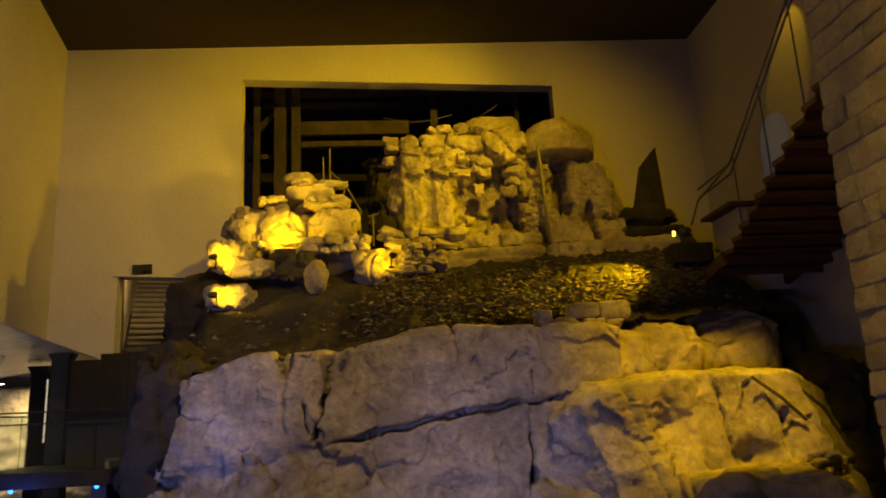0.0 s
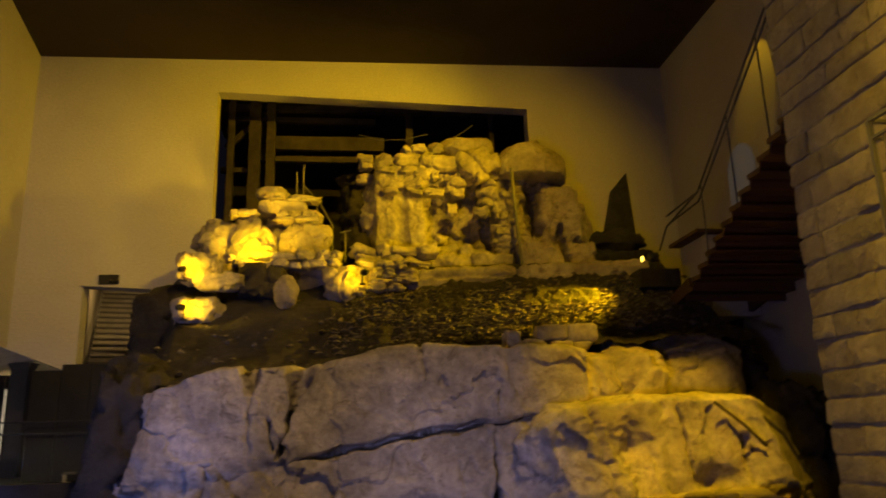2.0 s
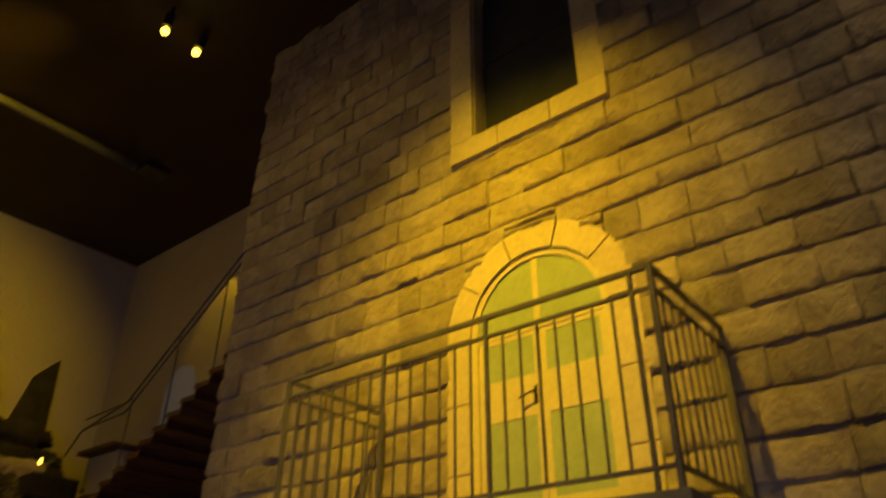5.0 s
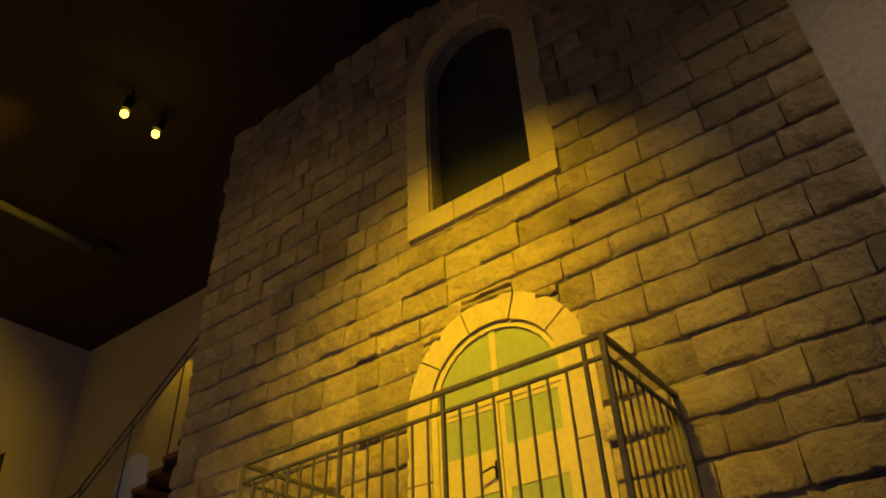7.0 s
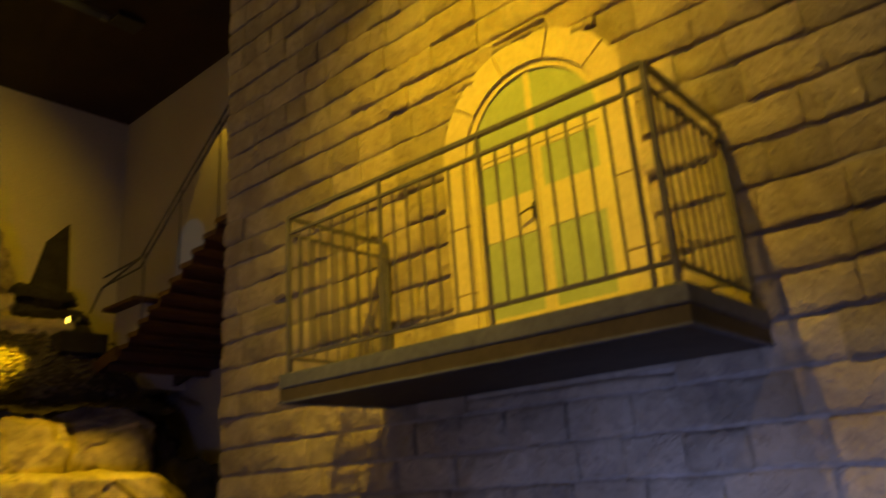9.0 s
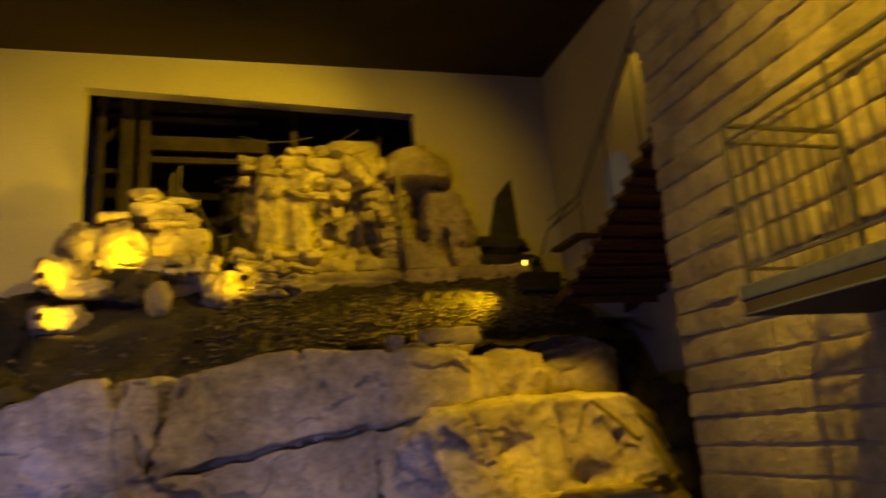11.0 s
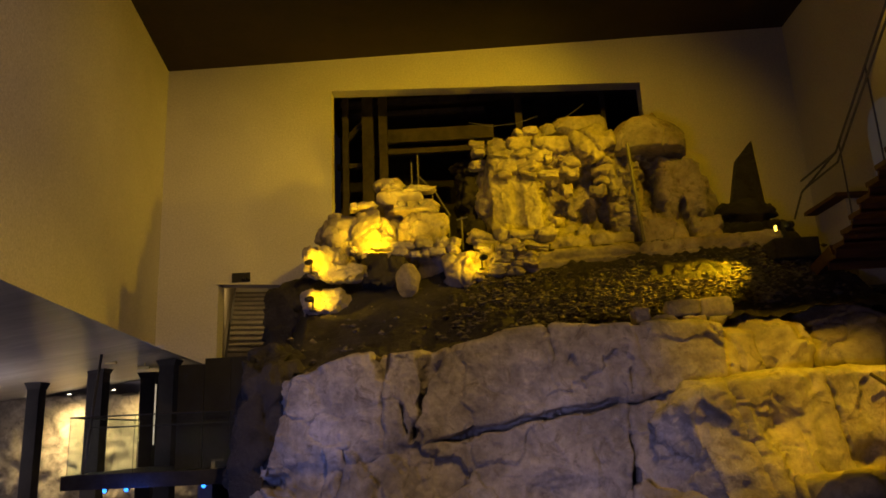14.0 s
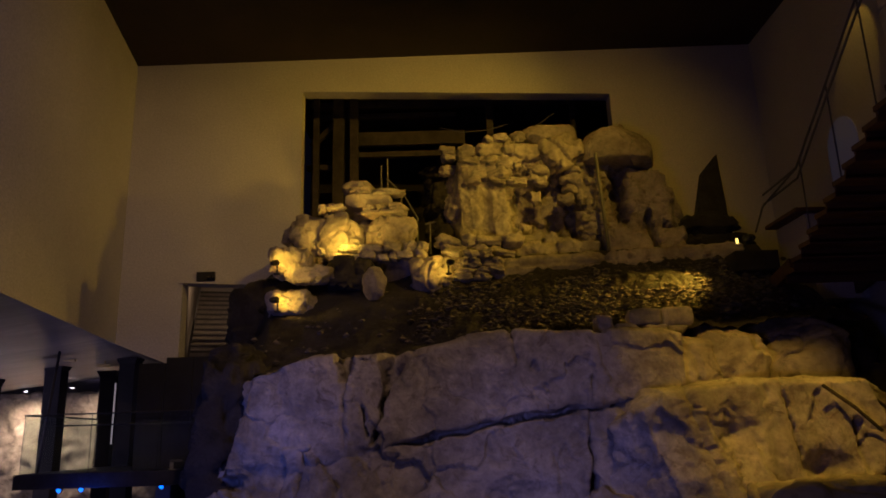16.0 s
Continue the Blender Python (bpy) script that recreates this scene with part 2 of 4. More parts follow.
# ---- rock ----
def hash3(i, j, k, seed):
    h = (i * 374761393 + j * 668265263 + k * 2147483647 + seed * 1274126177) & 0xFFFFFFFF
    h = ((h ^ (h >> 13)) * 1274126177) & 0xFFFFFFFF
    return ((h ^ (h >> 16)) & 0xFFFF) / 32767.5 - 1.0


def vnoise(p, seed):
    """Smooth value noise, -1 to 1, for an array of places."""
    f = np.floor(p).astype(np.int64)
    u = p - f
    u = u * u * (3 - 2 * u)
    out = 0
    for a in (0, 1):
        for b in (0, 1):
            for c in (0, 1):
                w = (u[:, 0] if a else 1 - u[:, 0]) * (u[:, 1] if b else 1 - u[:, 1]) * (u[:, 2] if c else 1 - u[:, 2])
                out = out + w * hash3(f[:, 0] + a, f[:, 1] + b, f[:, 2] + c, seed)
    return out


def fbm(p, seed, octaves=4):
    out, amp = 0, 1.0
    for o in range(octaves):
        out = out + amp * vnoise(p * 2.03 ** o + 17.3 * o, seed + o)
        amp *= 0.5
    return out


def plates(p, seed):
    """Cells of broken rock, each with a level and a tilt of its own: the height at each place and how near it lies to the cell's edge."""
    f = np.floor(p).astype(np.int64)
    near = np.full(len(p), 9.0)
    second = np.full(len(p), 9.0)
    height = np.zeros(len(p))
    for a in (-1, 0, 1):
        for b in (-1, 0, 1):
            for c in (-1, 0, 1):
                i, j, k = f[:, 0] + a, f[:, 1] + b, f[:, 2] + c
                q = np.stack([i + 0.5 + 0.45 * hash3(i, j, k, seed + 1), j + 0.5 + 0.45 * hash3(i, j, k, seed + 2), k + 0.5 + 0.45 * hash3(i, j, k, seed + 3)], axis=1)
                away = p - q
                d = np.linalg.norm(away, axis=1)
                closer = d < near
                second = np.where(closer, near, np.minimum(second, d))
                tilt = hash3(i, j, k, seed + 5) * away[:, 0] + hash3(i, j, k, seed + 6) * away[:, 1] + hash3(i, j, k, seed + 7) * away[:, 2]
                height = np.where(closer, 0.6 * hash3(i, j, k, seed + 4) + 1.3 * tilt, height)
                near = np.minimum(near, d)
    return height, second - near


def cube_surface(nx, ny, nz):
    """Places on the skin of a cube from -1 to 1 and its quads, welded."""
    pts, quads, seen = [], [], {}

    def vert(i, j, k):
        key = (i, j, k)
        if key not in seen:
            seen[key] = len(pts)
            pts.append((2 * i / nx - 1, 2 * j / ny - 1, 2 * k / nz - 1))
        return seen[key]
    for k, top in ((0, False), (nz, True)):
        for i in range(nx):
            for j in range(ny):
                q = (vert(i, j, k), vert(i + 1, j, k), vert(i + 1, j + 1, k), vert(i, j + 1, k))
                quads.append(q if top else q[::-1])
    for j, far in ((0, False), (ny, True)):
        for i in range(nx):
            for k in range(nz):
                q = (vert(i, j, k), vert(i + 1, j, k), vert(i + 1, j, k + 1), vert(i, j, k + 1))
                quads.append(q[::-1] if far else q)
    for i, right in ((0, False), (nx, True)):
        for j in range(ny):
            for k in range(nz):
                q = (vert(i, j, k), vert(i, j + 1, k), vert(i, j + 1, k + 1), vert(i, j, k + 1))
                quads.append(q if right else q[::-1])
    return np.array(pts), quads


def rock_mesh(name, size, seed, res=0.07, power=7.0, rough=0.06, cuts=7, strata=0.0, chips=1.0, flat=None):
    """A weathered block of that size about the origin: chipped planes, strata, cracks and grain."""
    sx, sy, sz = (s / 2 for s in size)
    n = [max(3, min(100, round(s / res))) for s in size]
    c, quads = cube_surface(*n)
    v = c / (np.sum(np.abs(c) ** power, axis=1) ** (1 / power))[:, None]
    v = v * np.array((sx, sy, sz))
    rng = np.random.RandomState(seed)
    for _ in range(cuts):
        d = rng.normal(size=3) / np.array((sx, sy, sz)) * min(sx, sy, sz)
        d /= np.linalg.norm(d)
        reach = np.max(v @ d) * rng.uniform(0.80, 0.95)
        over = np.maximum(v @ d - reach, 0)
        v = v - over[:, None] * d * 0.9
    if flat is not None:
        v[:, 2] = np.maximum(v[:, 2], -flat * sz + 0.12 * (v[:, 2] + flat * sz))
    nrm = v / np.array((sx, sy, sz)) ** 2
    nrm /= np.linalg.norm(nrm, axis=1)[:, None] + 1e-9
    off = rng.uniform(0, 50, 3)
    p = v + off
    scale = min(1.0, min(sx, sy, sz) * 2)
    warp = p + 0.07 * scale * np.stack([fbm(p * 2.2 / scale + k * 9.1, seed + 40 + k, 4) for k in range(3)], axis=1)
    d = rough * scale * (0.55 * fbm(p * 1.7 / scale, seed, 2) + 0.14 * fbm(p * 11 / scale, seed + 9, 3))
    v1, e1 = plates(warp * np.array((1.6, 1.6, 1.9)) / scale, seed + 50)
    v2, e2 = plates(warp * np.array((4.3, 4.3, 5.6)) / scale, seed + 60)
    d += rough * scale * chips * (1.0 * v1 + 0.24 * v2)
    d -= rough * scale * chips * (0.5 * np.exp(-(e1 / 0.04) ** 2) + 0.12 * np.exp(-(e2 / 0.07) ** 2))
    crack = np.abs(vnoise(p * np.array((1.6, 1.6, 0.9)) / scale + 3.1, seed + 20))
    d -= rough * 1.6 * scale * np.exp(-(crack / 0.028) ** 2)
    if strata:
        w = p[:, 2] / strata + 0.5 * vnoise(p * 0.8, seed + 31)
        saw = w - np.floor(w)
        d += rough * 0.9 * (saw - 0.5) - rough * 1.1 * np.exp(-((saw - 0.02) / 0.07) ** 2)
    v = v + nrm * d[:, None]
    me = bpy.data.meshes.new(name)
    me.from_pydata(v.tolist(), [], quads)
    for q in me.polygons:
        q.use_smooth = True
    return me


def rock(name, x0, x1, y0, y1, z0, z1, seed, parent, rz=0.0, ry=0.0, mat=None, label="", **kw):
    me = rock_mesh(name, (x1 - x0, y1 - y0, z1 - z0), seed, **kw)
    ob = link(name, me, mat or ROCK, parent, label)
    ob.matrix_basis = pose((x0 + x1) / 2, (y0 + y1) / 2, (z0 + z1) / 2, 0, ry, rz)
    if parent:
        ob.matrix_parent_inverse = Matrix.Translation(-Vector(parent.location))
    return ob


# ---- structure: floor, hall walls, ceiling ----
FX = 3.72
floor = part("floor", bx(-15, 8, -4.3, 22.5, -0.2, 0.0), FLOOR)
tagged(floor, "dark stone floor of the hall below the rock", "floor", kind="structure")
ceiling = part("ceiling", prism([(-8.2, 9.70), (7.4, 9.935), (7.4, 10.3), (-8.2, 10.3)], "y", -4.3, 15.3), CEIL)
tagged(ceiling, "dark brown boarded ceiling high over the hall", "ceiling", kind="structure")

bm = prism([(-7.2, 3.47), (-6.97, 3.47), (-5.68, 2.95), (-5.68, 9.98), (-7.2, 9.98)], "y", 15.0, 15.35)
prism([(-5.68, 4.70), (-4.32, 4.62), (-4.32, 9.98), (-5.68, 9.98)], "y", 15.0, 15.35, bm)
prism([(-4.32, 0), (-3.26, 0), (-3.26, 9.98), (-4.32, 9.98)], "y", 15.0, 15.35, bm)
prism([(-3.26, 9.00), (3.6, 8.78), (3.6, 9.98), (-3.26, 9.98)], "y", 15.0, 15.35, bm)
prism([(-3.26, 0), (3.6, 0), (3.6, 4.4), (-3.26, 4.4)], "y", 15.0, 15.35, bm)
prism([(3.6, 0), (7.3, 0), (7.3, 9.98), (3.6, 9.98)], "y", 15.0, 15.35, bm)
wall_back = part("wall_back", bm, PLASTER)
tagged(wall_back, "smooth cream plastered wall with a large ragged opening", "wall", kind="structure")


def lwall(y):
    return -4.84 - 0.142 * y


bm = prism([(lwall(-4.3), -4.3), (lwall(15.0), 15.0), (lwall(15.0) - 0.3, 15.0), (lwall(-4.3) - 0.3, -4.3)], "z", 3.47, 9.98)
wall_left = part("wall_left", bm, PLASTER)
tagged(wall_left, "smooth plastered upper wall over a low gallery", "wall", kind="structure")
wall_right = part("wall_right", bx(6.9, 7.25, 6.2, 15.0, 0, 9.98), PLASTER)
tagged(wall_right, "plain plastered wall beside the wooden stairs", "wall", kind="structure")
bm = bx(FX + 0.40, 6.9, 5.8, 6.06, 0, 8.3)
bx(FX + 0.03, FX + 0.4, -4.3, -0.22, 0, 9.98, bm=bm)
wall_side = part("wall_side", bm, PLASTER)
tagged(wall_side, "plain plastered wall beside the stone facade", "wall", kind="structure")
wall_behind = part("wall_behind", bx(-15, FX, -4.6, -4.3, 0, 9.98), PLASTER)
tagged(wall_behind, "plain plastered wall closing the hall", "wall", kind="structure")
bm = bx(-15, -14.7, -4.3, 22.3, 0, 3.6)
bx(-14.7, -5.9, 22.0, 22.3, 0, 3.6, bm=bm)
wall_wing = part("wall_wing", bm, PLASTER)
tagged(wall_wing, "plain wall closing the low gallery", "wall", kind="structure")
# the soffit falls away from the wall's foot
bm = bmesh.new()
vs = [bm.verts.new(p) for p in ((lwall(-4.3) - 0.02, -4.3, 3.47), (lwall(20.2) - 0.02, 20.2, 3.47), (-12.3, 20.2, 2.95), (-14.8, 20.2, 2.7), (-14.8, -4.3, 2.0))]
up = [bm.verts.new(v.co + Vector((0, 0, 0.2))) for v in vs]
bm.faces.new(vs)
bm.faces.new(up[::-1])
for i in range(5):
    bm.faces.new((vs[i], up[i], up[(i + 1) % 5], vs[(i + 1) % 5]))
soffit = part("ceiling_gallery", bm, SOFFIT)
tagged(soffit, "glossy grey soffit over the low gallery", "ceiling", kind="structure")

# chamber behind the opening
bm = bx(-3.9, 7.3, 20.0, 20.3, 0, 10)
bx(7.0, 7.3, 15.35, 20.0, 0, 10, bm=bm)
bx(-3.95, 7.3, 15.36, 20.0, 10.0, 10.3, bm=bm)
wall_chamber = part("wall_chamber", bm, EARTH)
tagged(wall_chamber, "near-black chamber behind the opening", "wall", kind="structure")

# ---- the rock: ledges, boulders and the slope between ----
outcrop = empty("rock_outcrop", (0, 10.2, 0), label="massive weathered limestone outcrop with cracked ledges, lit yellow and violet", category="rock")


def ease(v, a, b):
    q = np.clip((v - a) / (b - a), 0, 1)
    return q * q * (3 - 2 * q)


def fissure(x, z, xt, xb, zt, zb, wide, notch=0.0):
    """How deep inside a vertical crack a place of the face lies, 0 to 1; the crack widens to a notch at its top."""
    f = np.clip((zt - z) / (zt - zb), 0, 1)
    wander = 0.012 * np.sin(z * 9 + xt * 7) + 0.010 * np.sin(z * 23 + xb * 5)
    w = wide + notch * (1 - ease(f, 0.0, 0.38))
    reach = 0.2 if notch else 0.0
    return np.exp(-np.abs((x - (xt + (xb - xt) * f) - wander) / w) ** 3) * ease(z, zb - 0.08, zb + 0.08) * (1 - ease(z, zt + reach, zt + reach + 0.08))


def bedrock(name, xs, top, front, back, lift, rough, seed, label, steps=105, low=-0.25, owner=None, fine=1.0):
    """A face of grown rock: its front as a depth over x and z, rolled over a worn edge into a top that runs back."""
    n_top = max(12, round(back / 0.035))
    rows = []
    for k in range(steps):
        zf = low + (top - low) * (k / (steps - 1)) ** 0.9
        rows.append(np.stack([xs, front(xs, zf), zf], axis=1))
    edge = front(xs, top)
    for k in range(1, n_top + 1):
        f = k / n_top
        rows.append(np.stack([xs, edge + 0.02 + back * f, top + 0.05 * (1 - (1 - min(f * 6, 1)) ** 2) + lift * f], axis=1))
    g = np.stack(rows)
    for _ in range(2):
        g[steps - 4:steps + 4] = (g[steps - 5:steps + 3] + g[steps - 4:steps + 4] * 2 + g[steps - 3:steps + 5]) / 4
    nrm = np.cross(np.gradient(g, axis=1), np.gradient(g, axis=0))
    nrm /= np.linalg.norm(nrm, axis=2)[..., None] + 1e-9
    p = g.reshape(-1, 3)
    amp = rough(p[:, 0], p[:, 2])
    warp = p + 0.16 * np.stack([fbm(p * 2.6 + k * 9.1, seed + 40 + k, 4) for k in range(3)], axis=1)
    slant = warp @ np.array(((0.92, 0.0, -0.38), (0.0, 1.0, 0.0), (0.38, 0.0, 0.92)))
    v1, e1 = plates(slant * np.array((1.5, 1.5, 0.8)) * fine, seed + 50)
    v2, e2 = plates(slant * np.array((4.6, 4.6, 2.3)) * fine, seed + 60)
    d = 0.05 * fbm(p * 1.1, seed, 3) + amp * (0.60 * v1 + 0.13 * v2 - 0.2 * np.exp(-(e1 / 0.04) ** 2) - 0.05 * np.exp(-(e2 / 0.06) ** 2))
    d += 0.012 * fbm(p * 7, seed + 3, 4) - 0.02 * np.clip(fbm(p * 3.1, seed + 5, 3) - 0.75, 0, 1)
    p = p + nrm.reshape(-1, 3) * d[:, None]
    n_x = len(xs)
    me_ = bpy.data.meshes.new(name)
    me_.from_pydata(p.tolist(), [], [(b * n_x + a, b * n_x + a + 1, (b + 1) * n_x + a + 1, (b + 1) * n_x + a) for b in range(len(rows) - 1) for a in range(n_x - 1)])
    for q in me_.polygons:
        q.use_smooth = True
    ob = link(name, me_, BEDROCK, owner or outcrop, label)
    if owner:
        ob.matrix_parent_inverse = Matrix.Translation(-Vector(owner.location))
    return ob


def seam(x):
    return np.interp(x, (-3.9, -2.4, -1.68, -1.12, -0.27, 0.46, 1.21, 2.18, 2.8), (0.98, 1.12, 1.30, 1.36, 1.52, 1.66, 1.75, 1.82, 1.86)) + 0.015 * np.sin(x * 11)


def upper_front(x, z):
    under = seam(x) - z
    y = 9.58 + 2.4 * np.clip(-2.78 - 0.30 * (2.45 - z) - x, 0, 2) ** 1.15
    y = y - 0.04 * ease(x, -1.70, -1.62) - 0.03 * ease(x, -1.15, -1.05) + 0.05 * ease(x, 1.9, 2.5)
    y = y + 0.42 * np.exp(-((under - 0.035) / 0.032) ** 2) * ease(x, -1.5, -0.6) + 0.07 * np.exp(-((under - 0.06) / 0.09) ** 2) * (1 - ease(x, -1.5, -0.6))
    y = y + 0.05 * ease(under, 0.02, 0.12) - 0.34 * ease(under, 0.25, 1.3) - 0.16 * ease(under, 0.1, 0.5) * (1 - ease(x, -1.7, -0.9))
    y = y + 0.34 * np.exp(-((x - 0.55) / 0.62) ** 2 - ((z - 0.62) / 0.27) ** 2)
    for c in ((-1.65, -1.66, 2.5, 1.36, 0.021, 0.07), (-1.0, -1.30, 2.45, 1.40, 0.020, 0.14), (0.50, 0.57, 2.7, 2.34, 0.020, 0.03), (1.46, 1.42, 1.72, 0.5, 0.022, 0.0), (-1.42, -1.36, 1.80, 1.52, 0.018, 0.0), (1.55, 1.50, 2.1, 1.90, 0.018, 0.0), (-2.15, -2.3, 1.1, 0.4, 0.024, 0.03)):
        y = y + 0.50 * fissure(x, z, *c)
    return y


def upper_rough(x, z):
    return 0.06 + 0.14 * (1 - ease(z - seam(x), -0.25, 0.25)) * (1 - ease(x, -1.3, 0.0)) + 0.05 * (1 - ease(z - seam(x), -0.9, -0.3)) + 0.16 * (1 - ease(x, -3.0, -2.2))


def block_front(x, z):
    y = 8.72 + 1.3 * np.clip(1.88 + 0.30 * (1.75 - z) - x, 0, 2) + 1.1 * np.clip(x - 4.62 - 0.35 * (1.9 - z), 0, 2)
    y = y + 0.10 * ease(x, 3.2, 3.5) - 0.12 * ease(x, 4.05, 4.2) * ease(z, 0.7, 0.9)
    y = y - 0.22 * (1 - ease(z, 0.3, 1.5)) + 0.16 * np.exp(-((x - 2.95) / 0.24) ** 2 - ((z - 1.35) / 0.22) ** 2)
    y = y + 0.30 * np.exp(-((x - 4.0) / 0.22) ** 2 - ((z - 0.95) / 0.18) ** 2)
    for c in ((2.45, 2.75, 1.75, 0.6, 0.03, 0.04), (3.62, 3.78, 1.9, 0.9, 0.016, 0.0), (4.42, 4.40, 1.45, 0.9, 0.03, 0.0)):
        y = y + 0.14 * fissure(x, z, *c)
    return y


def block_rough(x, z):
    return 0.06 + 0.11 * (1 - ease(x, 2.7, 3.4)) * (1 - ease(z, 1.72, 1.86)) + 0.04 * (1 - ease(z, 0.6, 1.3))


top_x = np.linspace(-3.95, 2.75, 380)
top_z = np.interp(top_x, (-3.95, -3.6, -3.2, -2.94, -2.6, -2.39, -1.68, -1.0, -0.8, -0.23, 0.67, 2.04, 2.75), (1.6, 1.95, 2.18, 2.26, 2.34, 2.46, 2.52, 2.46, 2.50, 2.60, 2.73, 2.72, 2.64))
bedrock("upper_ledge", top_x, top_z, upper_front, 0.75, -0.12, upper_rough, 710, "broad mauve-grey ledge with a long sloping seam", 160)
top_x = np.linspace(1.62, 5.75, 180)
top_z = np.interp(top_x, (1.62, 1.9, 2.1, 3.2, 4.55, 5.1, 5.75), (1.45, 1.68, 1.80, 1.95, 1.95, 1.86, 1.6))
bedrock("lower_ledge", top_x, top_z, block_front, 1.5, 0.06, block_rough, 730, "flat-topped golden lit ledge with shattered front", 95)
rock("boulder", 2.85, 4.45, 7.35, 8.7, -0.2, 0.86, 20, outcrop, -8, res=0.032, power=8, rough=0.06)
rock("boulder", 3.5, 4.5, 8.0, 8.7, -0.2, 0.7, 122, outcrop, 20, res=0.036, power=5, rough=0.1)
rock("boulder", 1.3, 2.3, 8.7, 9.5, -0.2, 0.7, 123, outcrop, 20, res=0.036, power=5, rough=0.1)
rock("boulder", -0.8, 0.9, 8.7, 9.5, -0.3, 0.35, 124, outcrop, 0, res=0.036, power=4, rough=0.08)
rock("boulder", 2.30, 3.35, 9.75, 11.3, 1.75, 2.76, 21, outcrop, 8, ry=6, res=0.03, power=4, rough=0.07)
rock("boulder", 3.0, 4.15, 9.9, 11.4, 1.75, 2.90, 125, outcrop, -6, ry=8, res=0.03, power=3.2, rough=0.07)
rock("boulder", 4.0, 5.55, 10.0, 11.8, 1.65, 3.0, 22, outcrop, -5, res=0.032, power=2.8, rough=0.06, chips=0.6)
# These two boulders take the slope's dark colour, not the pale limestone.
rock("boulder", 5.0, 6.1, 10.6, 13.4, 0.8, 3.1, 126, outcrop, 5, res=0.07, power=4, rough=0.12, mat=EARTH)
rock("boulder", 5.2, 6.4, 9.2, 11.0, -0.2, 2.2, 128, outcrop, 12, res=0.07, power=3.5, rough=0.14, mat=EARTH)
rock("kerb_stone", 0.6, 2.75, 12.95, 13.7, 4.1, 4.62, 23, outcrop, 1, ry=-4, res=0.036, power=8, strata=0.3, rough=0.05)
rock("kerb_stone", 2.7, 5.3, 12.9, 13.7, 4.25, 4.72, 24, outcrop, 1, ry=-3, res=0.036, power=8, strata=0.2, rough=0.05)


def slope_height(x, y):
    base = np.where(y < 12.3, 2.72 + (y - 10.9) * 0.62, 3.59 + (y - 12.3) * 0.85)
    base = np.where(y < 10.9, 2.72 - (10.9 - y) * 0.25, base)
    return base + 0.07 * x


xs, ys = np.linspace(-3.95, 5.6, 300), np.linspace(10.1, 14.95, 150)
gx, gy = np.meshgrid(xs, ys)
pp = np.stack([gx.ravel(), gy.ravel(), np.zeros(gx.size)], axis=1)
zz = slope_height(pp[:, 0], pp[:, 1]) + 0.09 * fbm(pp * 1.3, 71, 4) + 0.07 * np.abs(fbm(pp * 5.5, 75, 4)) * np.clip(pp[:, 0] + 1.5, 0.3, 1)
drop = np.clip((-3.0 - 0.14 * (pp[:, 1] - 10.6) - pp[:, 0]) / 0.6, 0, 1)
pp[:, 2] = np.minimum(zz - drop * 1.6, 4.75)
n = len(xs)
me = bpy.data.meshes.new("earth_slope")
me.from_pydata(pp.tolist(), [], [(j * n + i, j * n + i + 1, (j + 1) * n + i + 1, (j + 1) * n + i) for j in range(len(ys) - 1) for i in range(n - 1)])
for q in me.polygons:
    q.use_smooth = True
link("earth_slope", me, EARTH, outcrop, "dark earth slope between the ledges")
rock("flank", -3.95, -2.9, 9.9, 13.6, -0.2, 2.75, 31, outcrop, 3, res=0.07, power=5, rough=0.14, mat=EARTH, label="dark rock flank beside the stairs")
rock("flank", -4.3, -3.1, 13.2, 14.9, 0.5, 4.35, 32, outcrop, 0, res=0.07, power=4, rough=0.14, mat=EARTH, label="dark rock flank beside the stairs")


def pebble_field(name, count, x0, x1, y0, y1, small, big, seed, mat, parent, label):
    """Loose stones strewn over the slope, in one mesh."""
    r = np.random.RandomState(seed)
    octa = np.array([(1, 0, 0), (-1, 0, 0), (0, 1, 0), (0, -1, 0), (0, 0, 1), (0, 0, -1)], float)
    tri = [(0, 2, 4), (2, 1, 4), (1, 3, 4), (3, 0, 4), (2, 0, 5), (1, 2, 5), (3, 1, 5), (0, 3, 5)]
    vs, fs = [], []
    for _ in range(count):
        x, y = x0 + (x1 - x0) * r.beta(1.7, 1.5), y0 + (y1 - y0) * r.beta(1.4, 1.6)
        s = small + (big - small) * r.uniform() ** 3
        a = r.uniform(0, 6.28)
        v = octa * np.array((1.3, 1.0, 0.7)) * s * r.uniform(0.7, 1.3, (6, 1))
        v = v @ np.array(((math.cos(a), math.sin(a), 0), (-math.sin(a), math.cos(a), 0), (0, 0, 1))).T
        z = float(slope_height(np.float64(x), np.float64(y))) + r.uniform(0.0, 0.06)
        base = len(vs)
        vs += (v + (x, y, z)).tolist()
        fs += [(a_ + base, b_ + base, c_ + base) for a_, b_, c_ in tri]
    me_ = bpy.data.meshes.new(name)
    me_.from_pydata(vs, [], fs)
    return tagged(link(name, me_, mat, parent, label), kind="stuff")


pebble_field("rubble", 7500, -0.9, 5.3, 11.1, 12.9, 0.014, 0.07, 5, RUBBLE, outcrop, "strewn limestone rubble on the slope")
pebble_field("rubble", 500, -3.4, 6.0, 10.7, 13.0, 0.02, 0.07, 6, RUBBLE, outcrop, "scattered small stones on the slope")

STONE_MESHES = [rock_mesh("stone", (1, 1, 1), 500 + k, res=0.11, power=5 + k % 3 * 2, rough=0.12, cuts=12) for k in range(14)]
